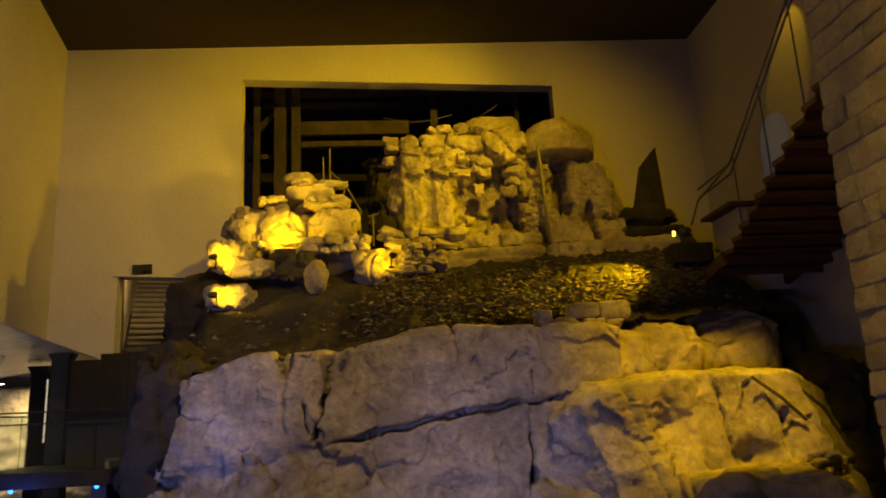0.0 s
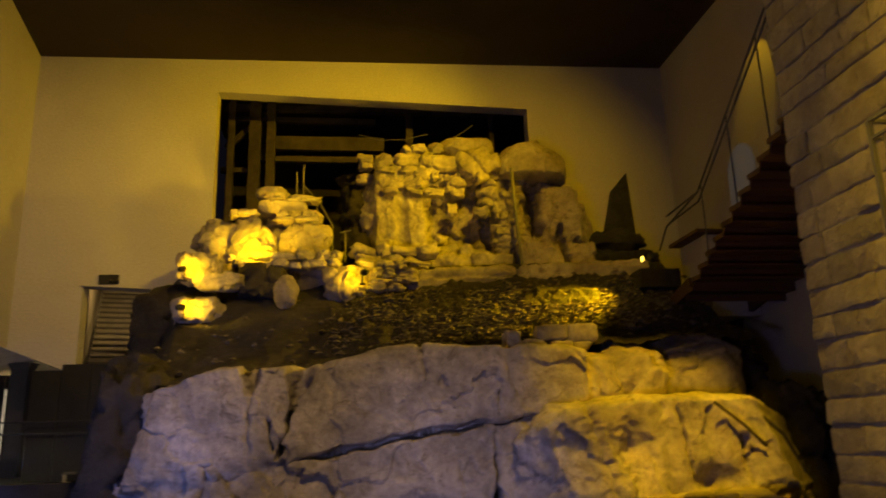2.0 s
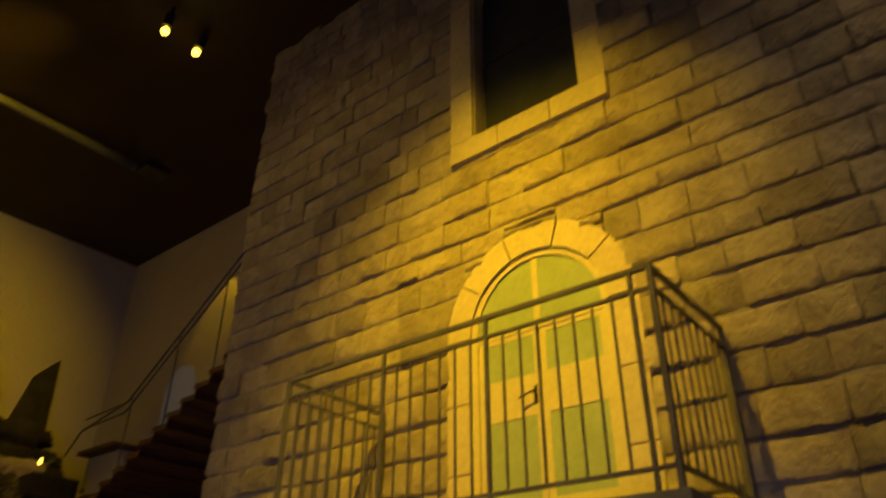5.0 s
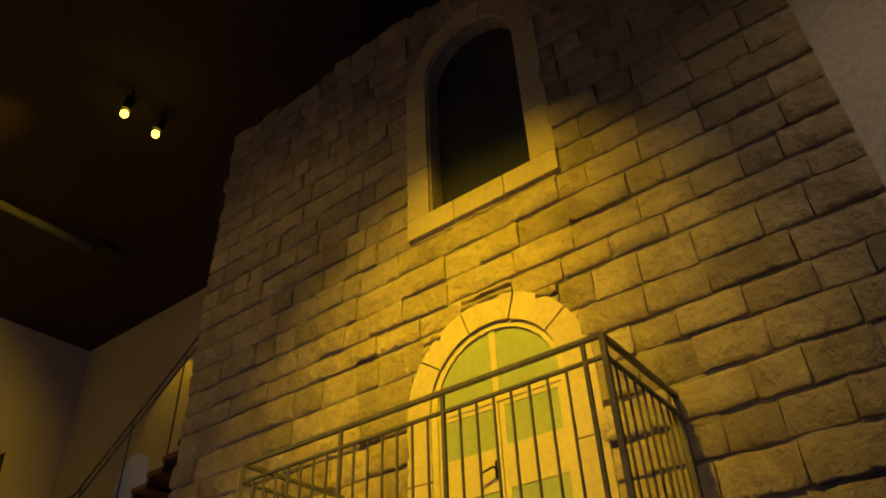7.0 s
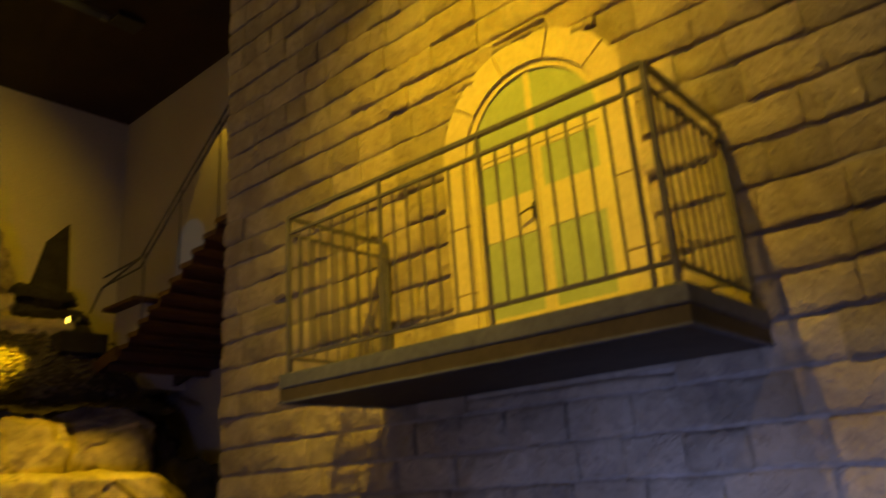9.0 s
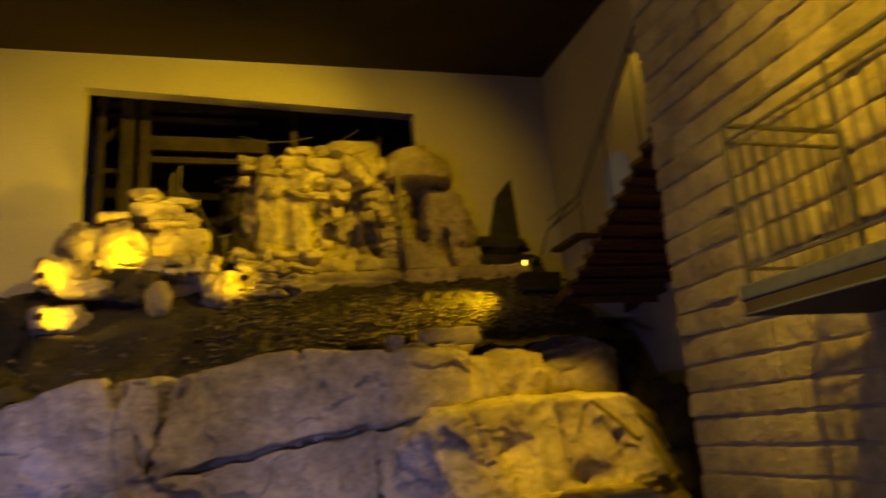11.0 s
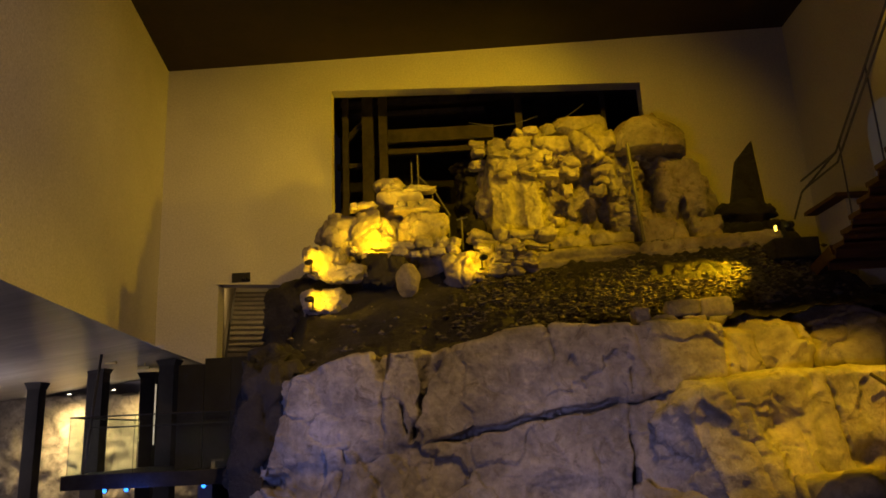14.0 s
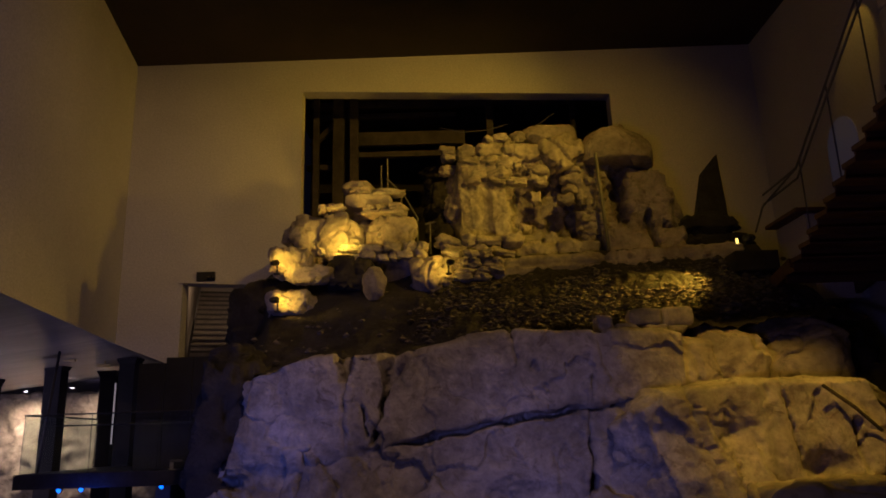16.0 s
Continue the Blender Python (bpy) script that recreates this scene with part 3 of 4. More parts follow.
for me in STONE_MESHES:
    me.materials.append(STONE)


def stone(parent, x, y, z, w, d, h, r, name="stone"):
    ob = new(name, r.choice(STONE_MESHES))
    ob.parent = parent
    ob.matrix_parent_inverse = Matrix.Translation(-Vector(parent.location))
    ob.matrix_basis = pose(x, y, z, r.uniform(-9, 9), r.uniform(-9, 9), r.uniform(-24, 24)) @ Matrix.Diagonal((w, d, h, 1))
    return ob


def masonry(parent, x0, x1, z0, z1, y, wide, high, seed, depth=0.3, skew=0.0, keep=1.0):
    """Rough courses of uneven stones."""
    r = random.Random(seed)
    z = z0
    while z < z1:
        h = r.uniform(*high)
        x = x0 + r.uniform(-0.1, 0.1)
        while x < x1:
            w = r.uniform(*wide)
            if r.random() < keep:
                stone(parent, x + w / 2, y + r.uniform(-0.05, 0.05), z + h / 2 + (x - x0) * skew, w * 1.03, depth, h * 1.05, r)
            x += w
        z += h


stack = empty("stone_stack", (2.5, 10.05, 2.7), label="low stack of squared limestone blocks on the ledge", category="stones")
for k, (x0, x1, z0, z1) in enumerate(((1.73, 1.94, 2.74, 2.98), (2.20, 2.63, 2.84, 3.06), (2.64, 3.05, 2.82, 3.07), (1.99, 2.33, 2.70, 2.86), (2.36, 2.67, 2.70, 2.84), (2.70, 2.96, 2.70, 2.82))):
    rock("block", x0, x1, 9.85, 10.25, z0, z1, 190 + k, stack, (4, -3, 2, -6, 5, 0)[k], power=9, rough=0.07, res=0.03, mat=STONE)

for k, pts in enumerate((((4.05, 8.70, 1.90), (4.35, 8.60, 1.62), (4.62, 8.62, 1.36)), ((4.55, 8.75, 1.84), (4.95, 8.78, 1.50), (5.30, 8.95, 1.02)), ((2.05, 8.95, 1.18), (2.32, 8.80, 1.06), (2.55, 8.62, 0.92)))):
    branch = part("dead_branch", rod(list(pts), (0.022, 0.020, 0.018)[k], n=7), TIMBER)
    tagged(branch, "dark dead branch lying against the ledge", "branch", "dead branches")

# left mound
mound = empty("boulder_mound", (-2.0, 13.4, 4.4), label="mound of rounded limestone boulders under small flat stones, lit yellow", category="rock")
rock("boulder", -3.25, -2.15, 13.2, 14.4, 4.6, 5.62, 41, mound, 10, power=3, rough=0.08, res=0.032)
rock("boulder", -2.62, -1.68, 12.95, 14.2, 4.6, 5.55, 42, mound, -6, power=3, rough=0.07, res=0.032)
rock("boulder", -1.85, -0.82, 13.25, 14.4, 4.6, 5.68, 43, mound, 8, power=4, rough=0.09, res=0.032)
rock("boulder", -2.7, -1.1, 13.7, 14.8, 4.9, 5.95, 44, mound, 0, power=3, rough=0.10, res=0.06)
rock("flat_stone", -2.16, -1.24, 13.3, 14.3, 5.72, 6.02, 45, mound, 5, rough=0.05, res=0.05)
rock("flat_stone", -2.18, -1.58, 13.4, 14.3, 6.08, 6.36, 46, mound, -9, power=3, rough=0.05, res=0.05)
rock("boulder", -3.32, -2.66, 12.5, 13.2, 4.25, 4.78, 49, mound, 4, power=5, rough=0.11, res=0.025, cuts=13)
rock("boulder", -3.05, -2.22, 12.4, 13.0, 4.12, 4.42, 50, mound, -3, power=5, rough=0.11, res=0.025, cuts=13)
rock("boulder", -3.36, -2.55, 12.2, 12.9, 3.5, 3.96, 51, mound, 3, power=5, rough=0.11, res=0.025, cuts=13)
rock("boulder", -1.68, -1.30, 12.3, 12.7, 3.78, 4.34, 52, mound, 20, power=2.6, rough=0.05, res=0.032)
rock("boulder", -0.92, -0.10, 12.6, 13.2, 3.95, 4.60, 53, mound, -4, power=5, rough=0.11, res=0.025, cuts=13)
rock("boulder", -1.6, -0.7, 13.0, 13.6, 4.2, 5.0, 54, mound, 6, power=4, rough=0.1, res=0.05)
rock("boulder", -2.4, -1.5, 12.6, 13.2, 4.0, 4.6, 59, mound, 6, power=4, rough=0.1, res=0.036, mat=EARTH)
masonry(mound, -2.55, -1.0, 5.52, 5.7, 13.4, (0.15, 0.45), (0.09, 0.15), 8, 0.35, keep=0.55)
masonry(mound, -1.95, -1.2, 5.98, 6.1, 13.5, (0.35, 0.6), (0.12, 0.16), 9, 0.4)
masonry(mound, -2.3, -0.6, 4.55, 4.75, 12.85, (0.14, 0.4), (0.1, 0.17), 10, 0.3, keep=0.7)
masonry(mound, -0.15, 0.55, 4.1, 4.55, 12.95, (0.2, 0.4), (0.12, 0.2), 11, 0.4, keep=0.9)
masonry(mound, -0.3, 0.9, 4.65, 5.05, 13.35, (0.25, 0.5), (0.16, 0.24), 12, 0.4, keep=0.85)
masonry(mound, -3.3, -2.5, 4.75, 4.85, 13.1, (0.15, 0.3), (0.1, 0.15), 13, 0.3, keep=0.6)

# ruined masonry mass
ruin = empty("ruined_masonry", (2.4, 14.0, 4.6), label="tall ruined wall of rough limestone blocks, hollowed and capped by boulders", category="ruin")


def span(v, a, b, soft):
    return ease(v, a - soft, a + soft) * (1 - ease(v, b - soft, b + soft))


def ruin_front(x, z):
    y = 14.0 + 1.8 * np.clip(0.12 - x, 0, 1) + 1.6 * np.clip(x - 4.15 - 0.12 * (6.6 - z), 0, 1)
    y = y + 0.50 * span(x, 1.18, 2.28, 0.13) * span(z, 5.25, 6.45 - 0.1 * np.sin(x * 5), 0.16) + 0.12 * span(x, 1.1, 2.3, 0.1) * span(z, 4.9, 5.25, 0.06)
    y = y + 0.55 * span(x, 2.30 - 0.10 * (z - 5.8), 2.50, 0.05) * span(z, 5.15, 6.65, 0.10) + 0.25 * span(x, 1.95, 2.4, 0.08) * span(z, 5.3, 5.75, 0.10)
    y = y + 0.55 * span(x, 3.14 + 0.10 * (6.4 - z), 3.46 + 0.06 * (6.4 - z), 0.05) * span(z, 5.45, 6.62, 0.09)
    y = y + 0.35 * span(x, 3.80, 3.90, 0.03) * span(z, 4.9, 5.7, 0.08) + 0.10 * span(x, 0.52, 0.72, 0.07) * span(z, 5.0, 6.2, 0.2)
    return y - 0.14 * span(x, 0.1, 1.2, 0.15) * ease(z, 6.3, 6.7) - 0.10 * ease(x, 3.4, 3.6)


def ruin_rough(x, z):
    return 0.10 + 0.08 * ease(x, 1.1, 1.3) - 0.04 * span(x, 0.1, 1.1, 0.1) * (1 - ease(z, 6.2, 6.5))


top_x = np.linspace(-0.25, 4.6, 230)
top_z = np.interp(top_x, (-0.25, 0.1, 1.3, 2.3, 2.6, 3.3, 3.5, 4.15, 4.6), (6.3, 6.88, 6.92, 6.88, 6.78, 6.74, 6.66, 6.46, 5.7))
bedrock("ruin_face", top_x, top_z, ruin_front, 0.9, 0.02, ruin_rough, 750, "weathered broken rock face with deep hollows", 110, 4.4, ruin, 1.9)
rock("cap_boulder", 2.60, 4.10, 13.5, 15.0, 6.05, 7.56, 66, ruin, -4, ry=2, power=2.6, rough=0.05, res=0.03, cuts=4, chips=0.5, flat=0.08)
rock("cap_boulder", 1.50, 2.58, 14.0, 15.2, 7.20, 7.70, 67, ruin, 5, power=5, rough=0.07, res=0.035)
rock("cap_boulder", 1.78, 2.62, 13.6, 14.6, 6.62, 7.32, 68, ruin, 0, ry=-28, power=4, rough=0.08, res=0.035)
rock("cap_boulder", 1.1, 1.9, 13.75, 14.8, 6.78, 7.16, 168, ruin, 0, ry=4, power=5, rough=0.08, res=0.032)
rock("cap_boulder", 0.85, 1.55, 14.1, 15.0, 7.12, 7.40, 169, ruin, 0, power=5, rough=0.07, res=0.032)
rock("cap_boulder", 1.2, 1.7, 14.3, 15.0, 7.36, 7.66, 170, ruin, 12, power=4, rough=0.08, res=0.032)
masonry(ruin, 0.12, 1.15, 6.72, 7.12, 13.98, (0.16, 0.5), (0.14, 0.26), 21, 0.35, keep=0.85)
masonry(ruin, 0.3, 1.3, 6.30, 6.72, 13.93, (0.16, 0.42), (0.12, 0.24), 28, 0.25, keep=0.45)
masonry(ruin, 1.5, 2.45, 5.9, 6.75, 14.06, (0.14, 0.40), (0.12, 0.24), 22, 0.3, keep=0.5)
masonry(ruin, 1.2, 2.2, 5.0, 5.4, 14.12, (0.2, 0.5), (0.14, 0.3), 23, 0.3, keep=0.35)
masonry(ruin, 2.52, 3.05, 5.1, 6.5, 13.98, (0.07, 0.2), (0.06, 0.13), 24, 0.16, keep=0.45)
masonry(ruin, 0.6, 1.5, 7.1, 7.35, 14.2, (0.2, 0.4), (0.13, 0.22), 25, 0.4, keep=0.6)
rock("bed", 0.9, 2.0, 13.6, 14.3, 4.5, 5.02, 171, ruin, 1, ry=-3, power=8, rough=0.09, res=0.03)
rock("bed", 1.95, 2.8, 13.55, 14.3, 4.55, 5.06, 173, ruin, -2, ry=-2, power=9, rough=0.08, res=0.03)
rock("bed", 2.9, 3.8, 13.55, 14.3, 4.6, 5.28, 172, ruin, -2, power=8, rough=0.09, res=0.03)
rock("bed", 3.9, 4.5, 13.6, 14.3, 4.6, 5.30, 174, ruin, 3, power=7, rough=0.09, res=0.03)
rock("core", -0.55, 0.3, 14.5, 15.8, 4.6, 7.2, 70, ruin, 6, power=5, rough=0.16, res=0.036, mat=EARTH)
masonry(ruin, -0.3, 0.2, 6.7, 7.25, 14.5, (0.12, 0.35), (0.12, 0.26), 27, 0.3, keep=0.5)
pole = part("steel_pole", rod([(2.93, 13.55, 4.5), (2.82, 13.6, 6.8)], 0.035), RAILING)
tagged(pole, "thin steel prop standing under the cap boulder", "prop")

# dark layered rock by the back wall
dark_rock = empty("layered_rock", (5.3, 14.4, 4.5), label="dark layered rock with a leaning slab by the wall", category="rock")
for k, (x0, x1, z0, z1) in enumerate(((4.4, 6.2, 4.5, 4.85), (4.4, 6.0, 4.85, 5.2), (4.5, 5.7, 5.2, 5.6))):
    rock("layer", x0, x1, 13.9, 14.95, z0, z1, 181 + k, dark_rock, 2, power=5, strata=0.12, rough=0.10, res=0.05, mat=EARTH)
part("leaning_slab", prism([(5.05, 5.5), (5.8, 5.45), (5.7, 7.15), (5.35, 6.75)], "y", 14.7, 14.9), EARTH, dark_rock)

# ---- facade of rough ashlar ----
facade = empty("wall_facade", (FX, 3.0, 0), label="facade of rough-faced limestone blocks in courses", category="wall", kind="structure")
FY0, FY1 = -0.22, 6.01
DY0, DY1, DZ0, DSP = 1.845, 2.955, 2.35, 3.79      # door opening and the spring of its arch
WY0, WY1, WZ0, WSP = 1.875, 2.90, 5.64, 7.32      # window opening


def arch_poly(y0, y1, z0, spring, grow=0.0, n=14):
    r, c = (y1 - y0) / 2 + grow, (y0 + y1) / 2
    return [(y0 - grow, z0), ] + [(c - r * math.cos(math.pi * i / n), spring + r * math.sin(math.pi * i / n)) for i in range(n + 1)] + [(y1 + grow, z0)]


def facade_back():
    """The mortar bed behind the blocks, with the two arched openings through it."""
    bm = bmesh.new()
    x0, x1 = FX + 0.010, FX + 0.40
    for y0, y1, z0, sp, low, high in ((DY0, DY1, DZ0, DSP, 0, 5.0), (WY0, WY1, WZ0, WSP, 5.0, 8.5)):
        bx(x0, x1, FY0, y0, low, high, bm=bm)
        bx(x0, x1, y1, FY1, low, high, bm=bm)
        bx(x0, x1, y0, y1, low, z0, bm=bm)
        prism(arch_poly(y0, y1, z0, sp)[1:-1] + [(y1, high), (y0, high)], "x", x0, x1, bm)
    return bm


part("mortar_bed", facade_back(), MORTAR, facade)

# rough-faced blocks: a worn margin, a broken face with low humps and now and then a knocked-off corner
BLOCK_MESHES = []
for k in range(36):
    rng = np.random.RandomState(300 + k)
    nu, nv = 8, 4
    us = np.array((-1, -0.9, -0.62, -0.3, 0.02, 0.33, 0.64, 0.91, 1)) + np.r_[0, rng.uniform(-0.05, 0.05, 7), 0]
    ws = np.array((-1, -0.78, 0.0, 0.74, 1)) + np.r_[0, rng.uniform(-0.08, 0.08, 3), 0]
    uu, ww = np.meshgrid(us, ws)
    flat_p = np.stack([uu.ravel() * 1.5, ww.ravel() * 0.9, np.full(uu.size, 0.5)], axis=1) + rng.uniform(0, 40, 3)
    face = 0.66 + 0.48 * fbm(flat_p * 1.1, 300 + k, 3) + rng.uniform(-0.12, 0.12) * uu.ravel() + rng.uniform(-0.2, 0.1) * ww.ravel()
    rim_u, rim_w = np.abs(uu.ravel()) > 0.99, np.abs(ww.ravel()) > 0.99
    face = np.where(rim_w, rng.uniform(0.0, 0.22, uu.size), np.where(rim_u, rng.uniform(0.15, 0.55, uu.size), np.maximum(face, 0.25)))
    corner = rng.randint(0, 8)
    if corner < 4:
        cu, cw = (-1, 1)[corner % 2], (-1, 1)[corner // 2]
        near = np.exp(-(((uu.ravel() - cu) / 0.5) ** 2 + ((ww.ravel() - cw) / 0.8) ** 2))
        face = face * (1 - 0.75 * near)
    shake_y, shake_z = rng.uniform(0, 0.012, uu.size), rng.uniform(0, 0.055, uu.size)
    vs = [(-d, u * (0.5 - a), w * (0.5 - b)) for d, u, w, a, b in zip(face, uu.ravel(), ww.ravel(), shake_y, shake_z)]
    fs = []
    for j in range(nv):
        for i in range(nu):
            a = j * (nu + 1) + i
            fs.append((a, a + nu + 1, a + nu + 2, a + 1))
    rim = [i for i in range(nu + 1)] + [j * (nu + 1) + nu for j in range(1, nv + 1)] + [nv * (nu + 1) + i for i in range(nu - 1, -1, -1)] + [j * (nu + 1) for j in range(nv - 1, 0, -1)]
    base = len(vs)
    vs += [(1.0, vs[r][1], vs[r][2]) for r in rim]
    for i in range(len(rim)):
        j = (i + 1) % len(rim)
        fs.append((rim[i], rim[j], base + j, base + i))
    me = bpy.data.meshes.new("stone_block")
    me.from_pydata(vs, [], fs)
    for q in me.polygons[:nu * nv]:
        q.use_smooth = True
    me.materials.append(ASHLAR)
    BLOCK_MESHES.append(me)


def in_hole(y, z, y0, y1, z0, spring, grow):
    c, r = (y0 + y1) / 2, (y1 - y0) / 2 + grow
    if z < z0 - grow * 0.95:
        return False
    if z < spring:
        return y0 - grow < y < y1 + grow
    return (y - c) ** 2 + (z - spring) ** 2 < r * r


def free_runs(z0, z1):
    """Stretches of a course that no surround takes up."""
    runs, start = [], None
    steps = [FY0 + 0.02 * i for i in range(315)]
    for y in steps:
        hole = any(in_hole(y, z, *o) for z in (z0 + 0.02, z1 - 0.02) for o in ((DY0, DY1, DZ0, DSP, 0.17), (WY0, WY1, WZ0, WSP, 0.195)))
        if not hole and start is None:
            start = y
        if hole and start is not None:
            runs.append((start, y))
            start = None
    if start is not None:
        runs.append((start, FY1))
    return runs


rng = random.Random(5)
COURSES = [0.0, 0.22, 0.44, 0.66, 0.88, 1.11, 1.34, 1.575, 1.80, 2.04, 2.29, 2.51, 2.745, 3.0, 3.235, 3.48, 3.735, 3.95, 4.19, 4.46, 4.66, 4.89, 5.14, 5.385]
while COURSES[-1] < 8.4:
    COURSES.append(COURSES[-1] + rng.uniform(0.22, 0.255))
blocks = []
for za, zb in zip(COURSES, COURSES[1:]):
    for y0, y1 in free_runs(za, zb):
        y = y0
        while y < y1 - 0.02:
            small = y > 3.3 and za > 4.4
            w = rng.triangular(0.17, 0.40, 0.25) if small else rng.triangular(0.2, 0.60, 0.36)
            if y1 - y - w < 0.16:
                w = y1 - y
            blocks.append((y, min(y + w, y1), za, zb))
            y += w
    # small stones fitted against the arches
    full = free_runs(za, zb)
    for k in range(3):
        zc, zd = za + (zb - za) * k / 3, za + (zb - za) * (k + 1) / 3
        for y0, y1 in free_runs(zc, zd):
            spans = [(y0, y1)]
            for a, b in full:
                spans = [q for p, r in spans for q in ((p, min(r, a)), (max(p, b), r)) if q[1] - q[0] > 0.03]
            blocks += [(p, r, zc, zd) for p, r in spans]
top_course = COURSES[-2]
low_v, low_f = [], []
for y0, y1, z0, z1 in blocks:
    me = rng.choice(BLOCK_MESHES)
    gap = rng.uniform(0.006, 0.016)
    m = Matrix.Translation((FX + rng.uniform(-0.014, 0.012), (y0 + y1) / 2, (z0 + z1) / 2 + rng.uniform(-0.006, 0.006))) @ pose(0, 0, 0, rng.uniform(-1.2, 1.2), 0, 0) @ Matrix.Diagonal((rng.uniform(0.024, 0.052), (y1 - y0 - rng.uniform(0.000, 0.005)), z1 - z0 - gap, 1))
    if z0 >= top_course - 0.01:
        m = m @ Matrix.Translation((0, 0, rng.uniform(-0.15, 0.55)))
    if z1 < 1.0:
        base = len(low_v)
        low_v += [tuple(m @ v.co) for v in me.vertices]
        low_f += [tuple(base + i for i in p.vertices) for p in me.polygons]
        continue
    ob = new("stone_block", me)
    ob.parent = facade
    ob.matrix_parent_inverse = Matrix.Translation(-Vector(facade.location))
    ob.matrix_basis = m
me = bpy.data.meshes.new("lower_courses")
me.from_pydata(low_v, [], low_f)
tagged(link("lower_courses", me, ASHLAR, facade, "lower courses of rough limestone blocks"), kind="stuff")


def surround(y0, y1, z0, spring, wide, n, jambs, sill):
    """Dressed stones round an arched opening."""
    c, r0 = (y0 + y1) / 2, (y1 - y0) / 2
    for i in range(n):
        a0, a1 = math.pi * i / n + 0.012, math.pi * (i + 1) / n - 0.012
        pts = [(c - r0 * math.cos(a0 + (a1 - a0) * k / 3), spring + r0 * math.sin(a0 + (a1 - a0) * k / 3)) for k in range(4)]
        pts += [(c - (r0 + wide) * math.cos(a1 - (a1 - a0) * k / 3), spring + (r0 + wide) * math.sin(a1 - (a1 - a0) * k / 3)) for k in range(4)]
        part("voussoir", prism(pts, "x", FX - 0.035, FX + 0.24), DRESSED, facade)
    step = (spring - z0) / jambs
    for side in (0, 1):
        for k in range(jambs):
            ya, yb = (y0 - wide, y0) if side == 0 else (y1, y1 + wide)
            part("jamb_stone", bx(FX - 0.035, FX + 0.24, ya, yb, z0 + k * step + 0.004, z0 + (k + 1) * step - 0.004, 0.008), DRESSED, facade)
    if sill:
        for k in range(3):
            w = (y1 - y0 + 2 * wide) / 3
            part("sill_stone", bx(FX - 0.045, FX + 0.24, y0 - wide + k * w + 0.004, y0 - wide + (k + 1) * w - 0.004, z0 - 0.21, z0 - 0.004, 0.01), DRESSED, facade)


surround(DY0, DY1, DZ0, DSP, 0.21, 5, 3, False)
surround(WY0, WY1, WZ0, WSP, 0.235, 5, 3, True)

# upper window: dark boarded
window = empty("window_1", (FX + 0.2, 2.5, WZ0), label="tall arched window closed with a dark board", category="window", kind="structure")
part("window_board", prism(arch_poly(WY0, WY1, WZ0, WSP, 0.06), "x", FX + 0.16, FX + 0.2), SLATE, window)
bmx = bmesh.new()
ra, rb = arch_poly(WY0, WY1, WZ0, WSP, 0.02), arch_poly(WY0, WY1, WZ0, WSP, -0.015)
for i in range(len(ra)):
    k = (i + 1) % len(ra)
    prism([ra[i], ra[k], rb[k], rb[i]], "x", FX + 0.004, FX + 0.158, bmx)
part("reveal", bmx, MORTAR, window)
part("window_bar", bx(FX + 0.14, FX + 0.16, WY0, WY1, WZ0 + 0.95, WZ0 + 0.965), SLATE, window)

# balcony door
door = empty("door_1", (FX + 0.005, 2.48, DZ0), label="arched cream double door with frosted panes, closed", category="door", kind="structure")
DC, DR = (DY0 + DY1) / 2, (DY1 - DY0) / 2


def arch_frame(grow_in, x0, x1):
    bm = bmesh.new()
    a, b = arch_poly(DY0, DY1, DZ0, DSP), arch_poly(DY0 + grow_in, DY1 - grow_in, DZ0, DSP)
    for i in range(len(a) - 1):
        prism([a[i], a[i + 1], b[i + 1], b[i]], "x", x0, x1, bm)
    return bm


part("frame", arch_frame(0.05, FX - 0.012, FX + 0.105), DOORPAINT, door)
part("fanlight", prism(arch_poly(DY0 + 0.05, DY1 - 0.05, DSP + 0.01, DSP + 0.015), "x", FX + 0.004, FX + 0.012), GREENPANE, door, "frosted green-tinted fanlight")
part("transom", bx(FX - 0.001, FX + 0.065, DY0 + 0.05, DY1 - 0.05, DSP - 0.049, DSP + 0.012, 0.006), DOORPAINT, door)
part("fanlight_bar", bx(FX - 0.003, FX + 0.055, DC - 0.025, DC + 0.025, DSP + 0.015, DSP + DR - 0.055, 0.005), DOORPAINT, door)
for s in (0, 1):
    a, b = (DY0 + 0.05, DC - 0.003) if s == 0 else (DC + 0.003, DY1 - 0.05)
    leaf = part("leaf", bx(FX + 0.005, FX + 0.055, a, a + 0.045, DZ0 + 0.02, DSP - 0.05, 0.006), DOORPAINT, door)
    bmx = bx(FX + 0.005, FX + 0.055, b - 0.045, b, DZ0 + 0.02, DSP - 0.05, 0.006)
    for za, zb in ((DZ0 + 0.02, 2.62), (3.145, 3.43), (DSP - 0.085, DSP - 0.05)):
        bx(FX + 0.006, FX + 0.054, a + 0.04, b - 0.04, za, zb, 0.005, bm=bmx)
    part("leaf_rails", bmx, DOORPAINT, leaf)
    part("pane", bx(FX + 0.012, FX + 0.020, a + 0.04, b - 0.04, 3.43, DSP - 0.085), GREENPANE, leaf, "frosted pane")
    part("pane", bx(FX + 0.012, FX + 0.020, a + 0.04, b - 0.04, 2.62, 3.145), GREENPANE, leaf, "frosted pane")
bmx = rod([(FX + 0.005, DC + 0.05, 3.29), (FX - 0.045, DC + 0.05, 3.29)], 0.009)
rod([(FX - 0.045, DC + 0.05, 3.29), (FX - 0.050, DC + 0.15, 3.26)], 0.007, bmx)
bx(FX - 0.003, FX + 0.005, DC + 0.035, DC + 0.06, 3.22, 3.34, bm=bmx)
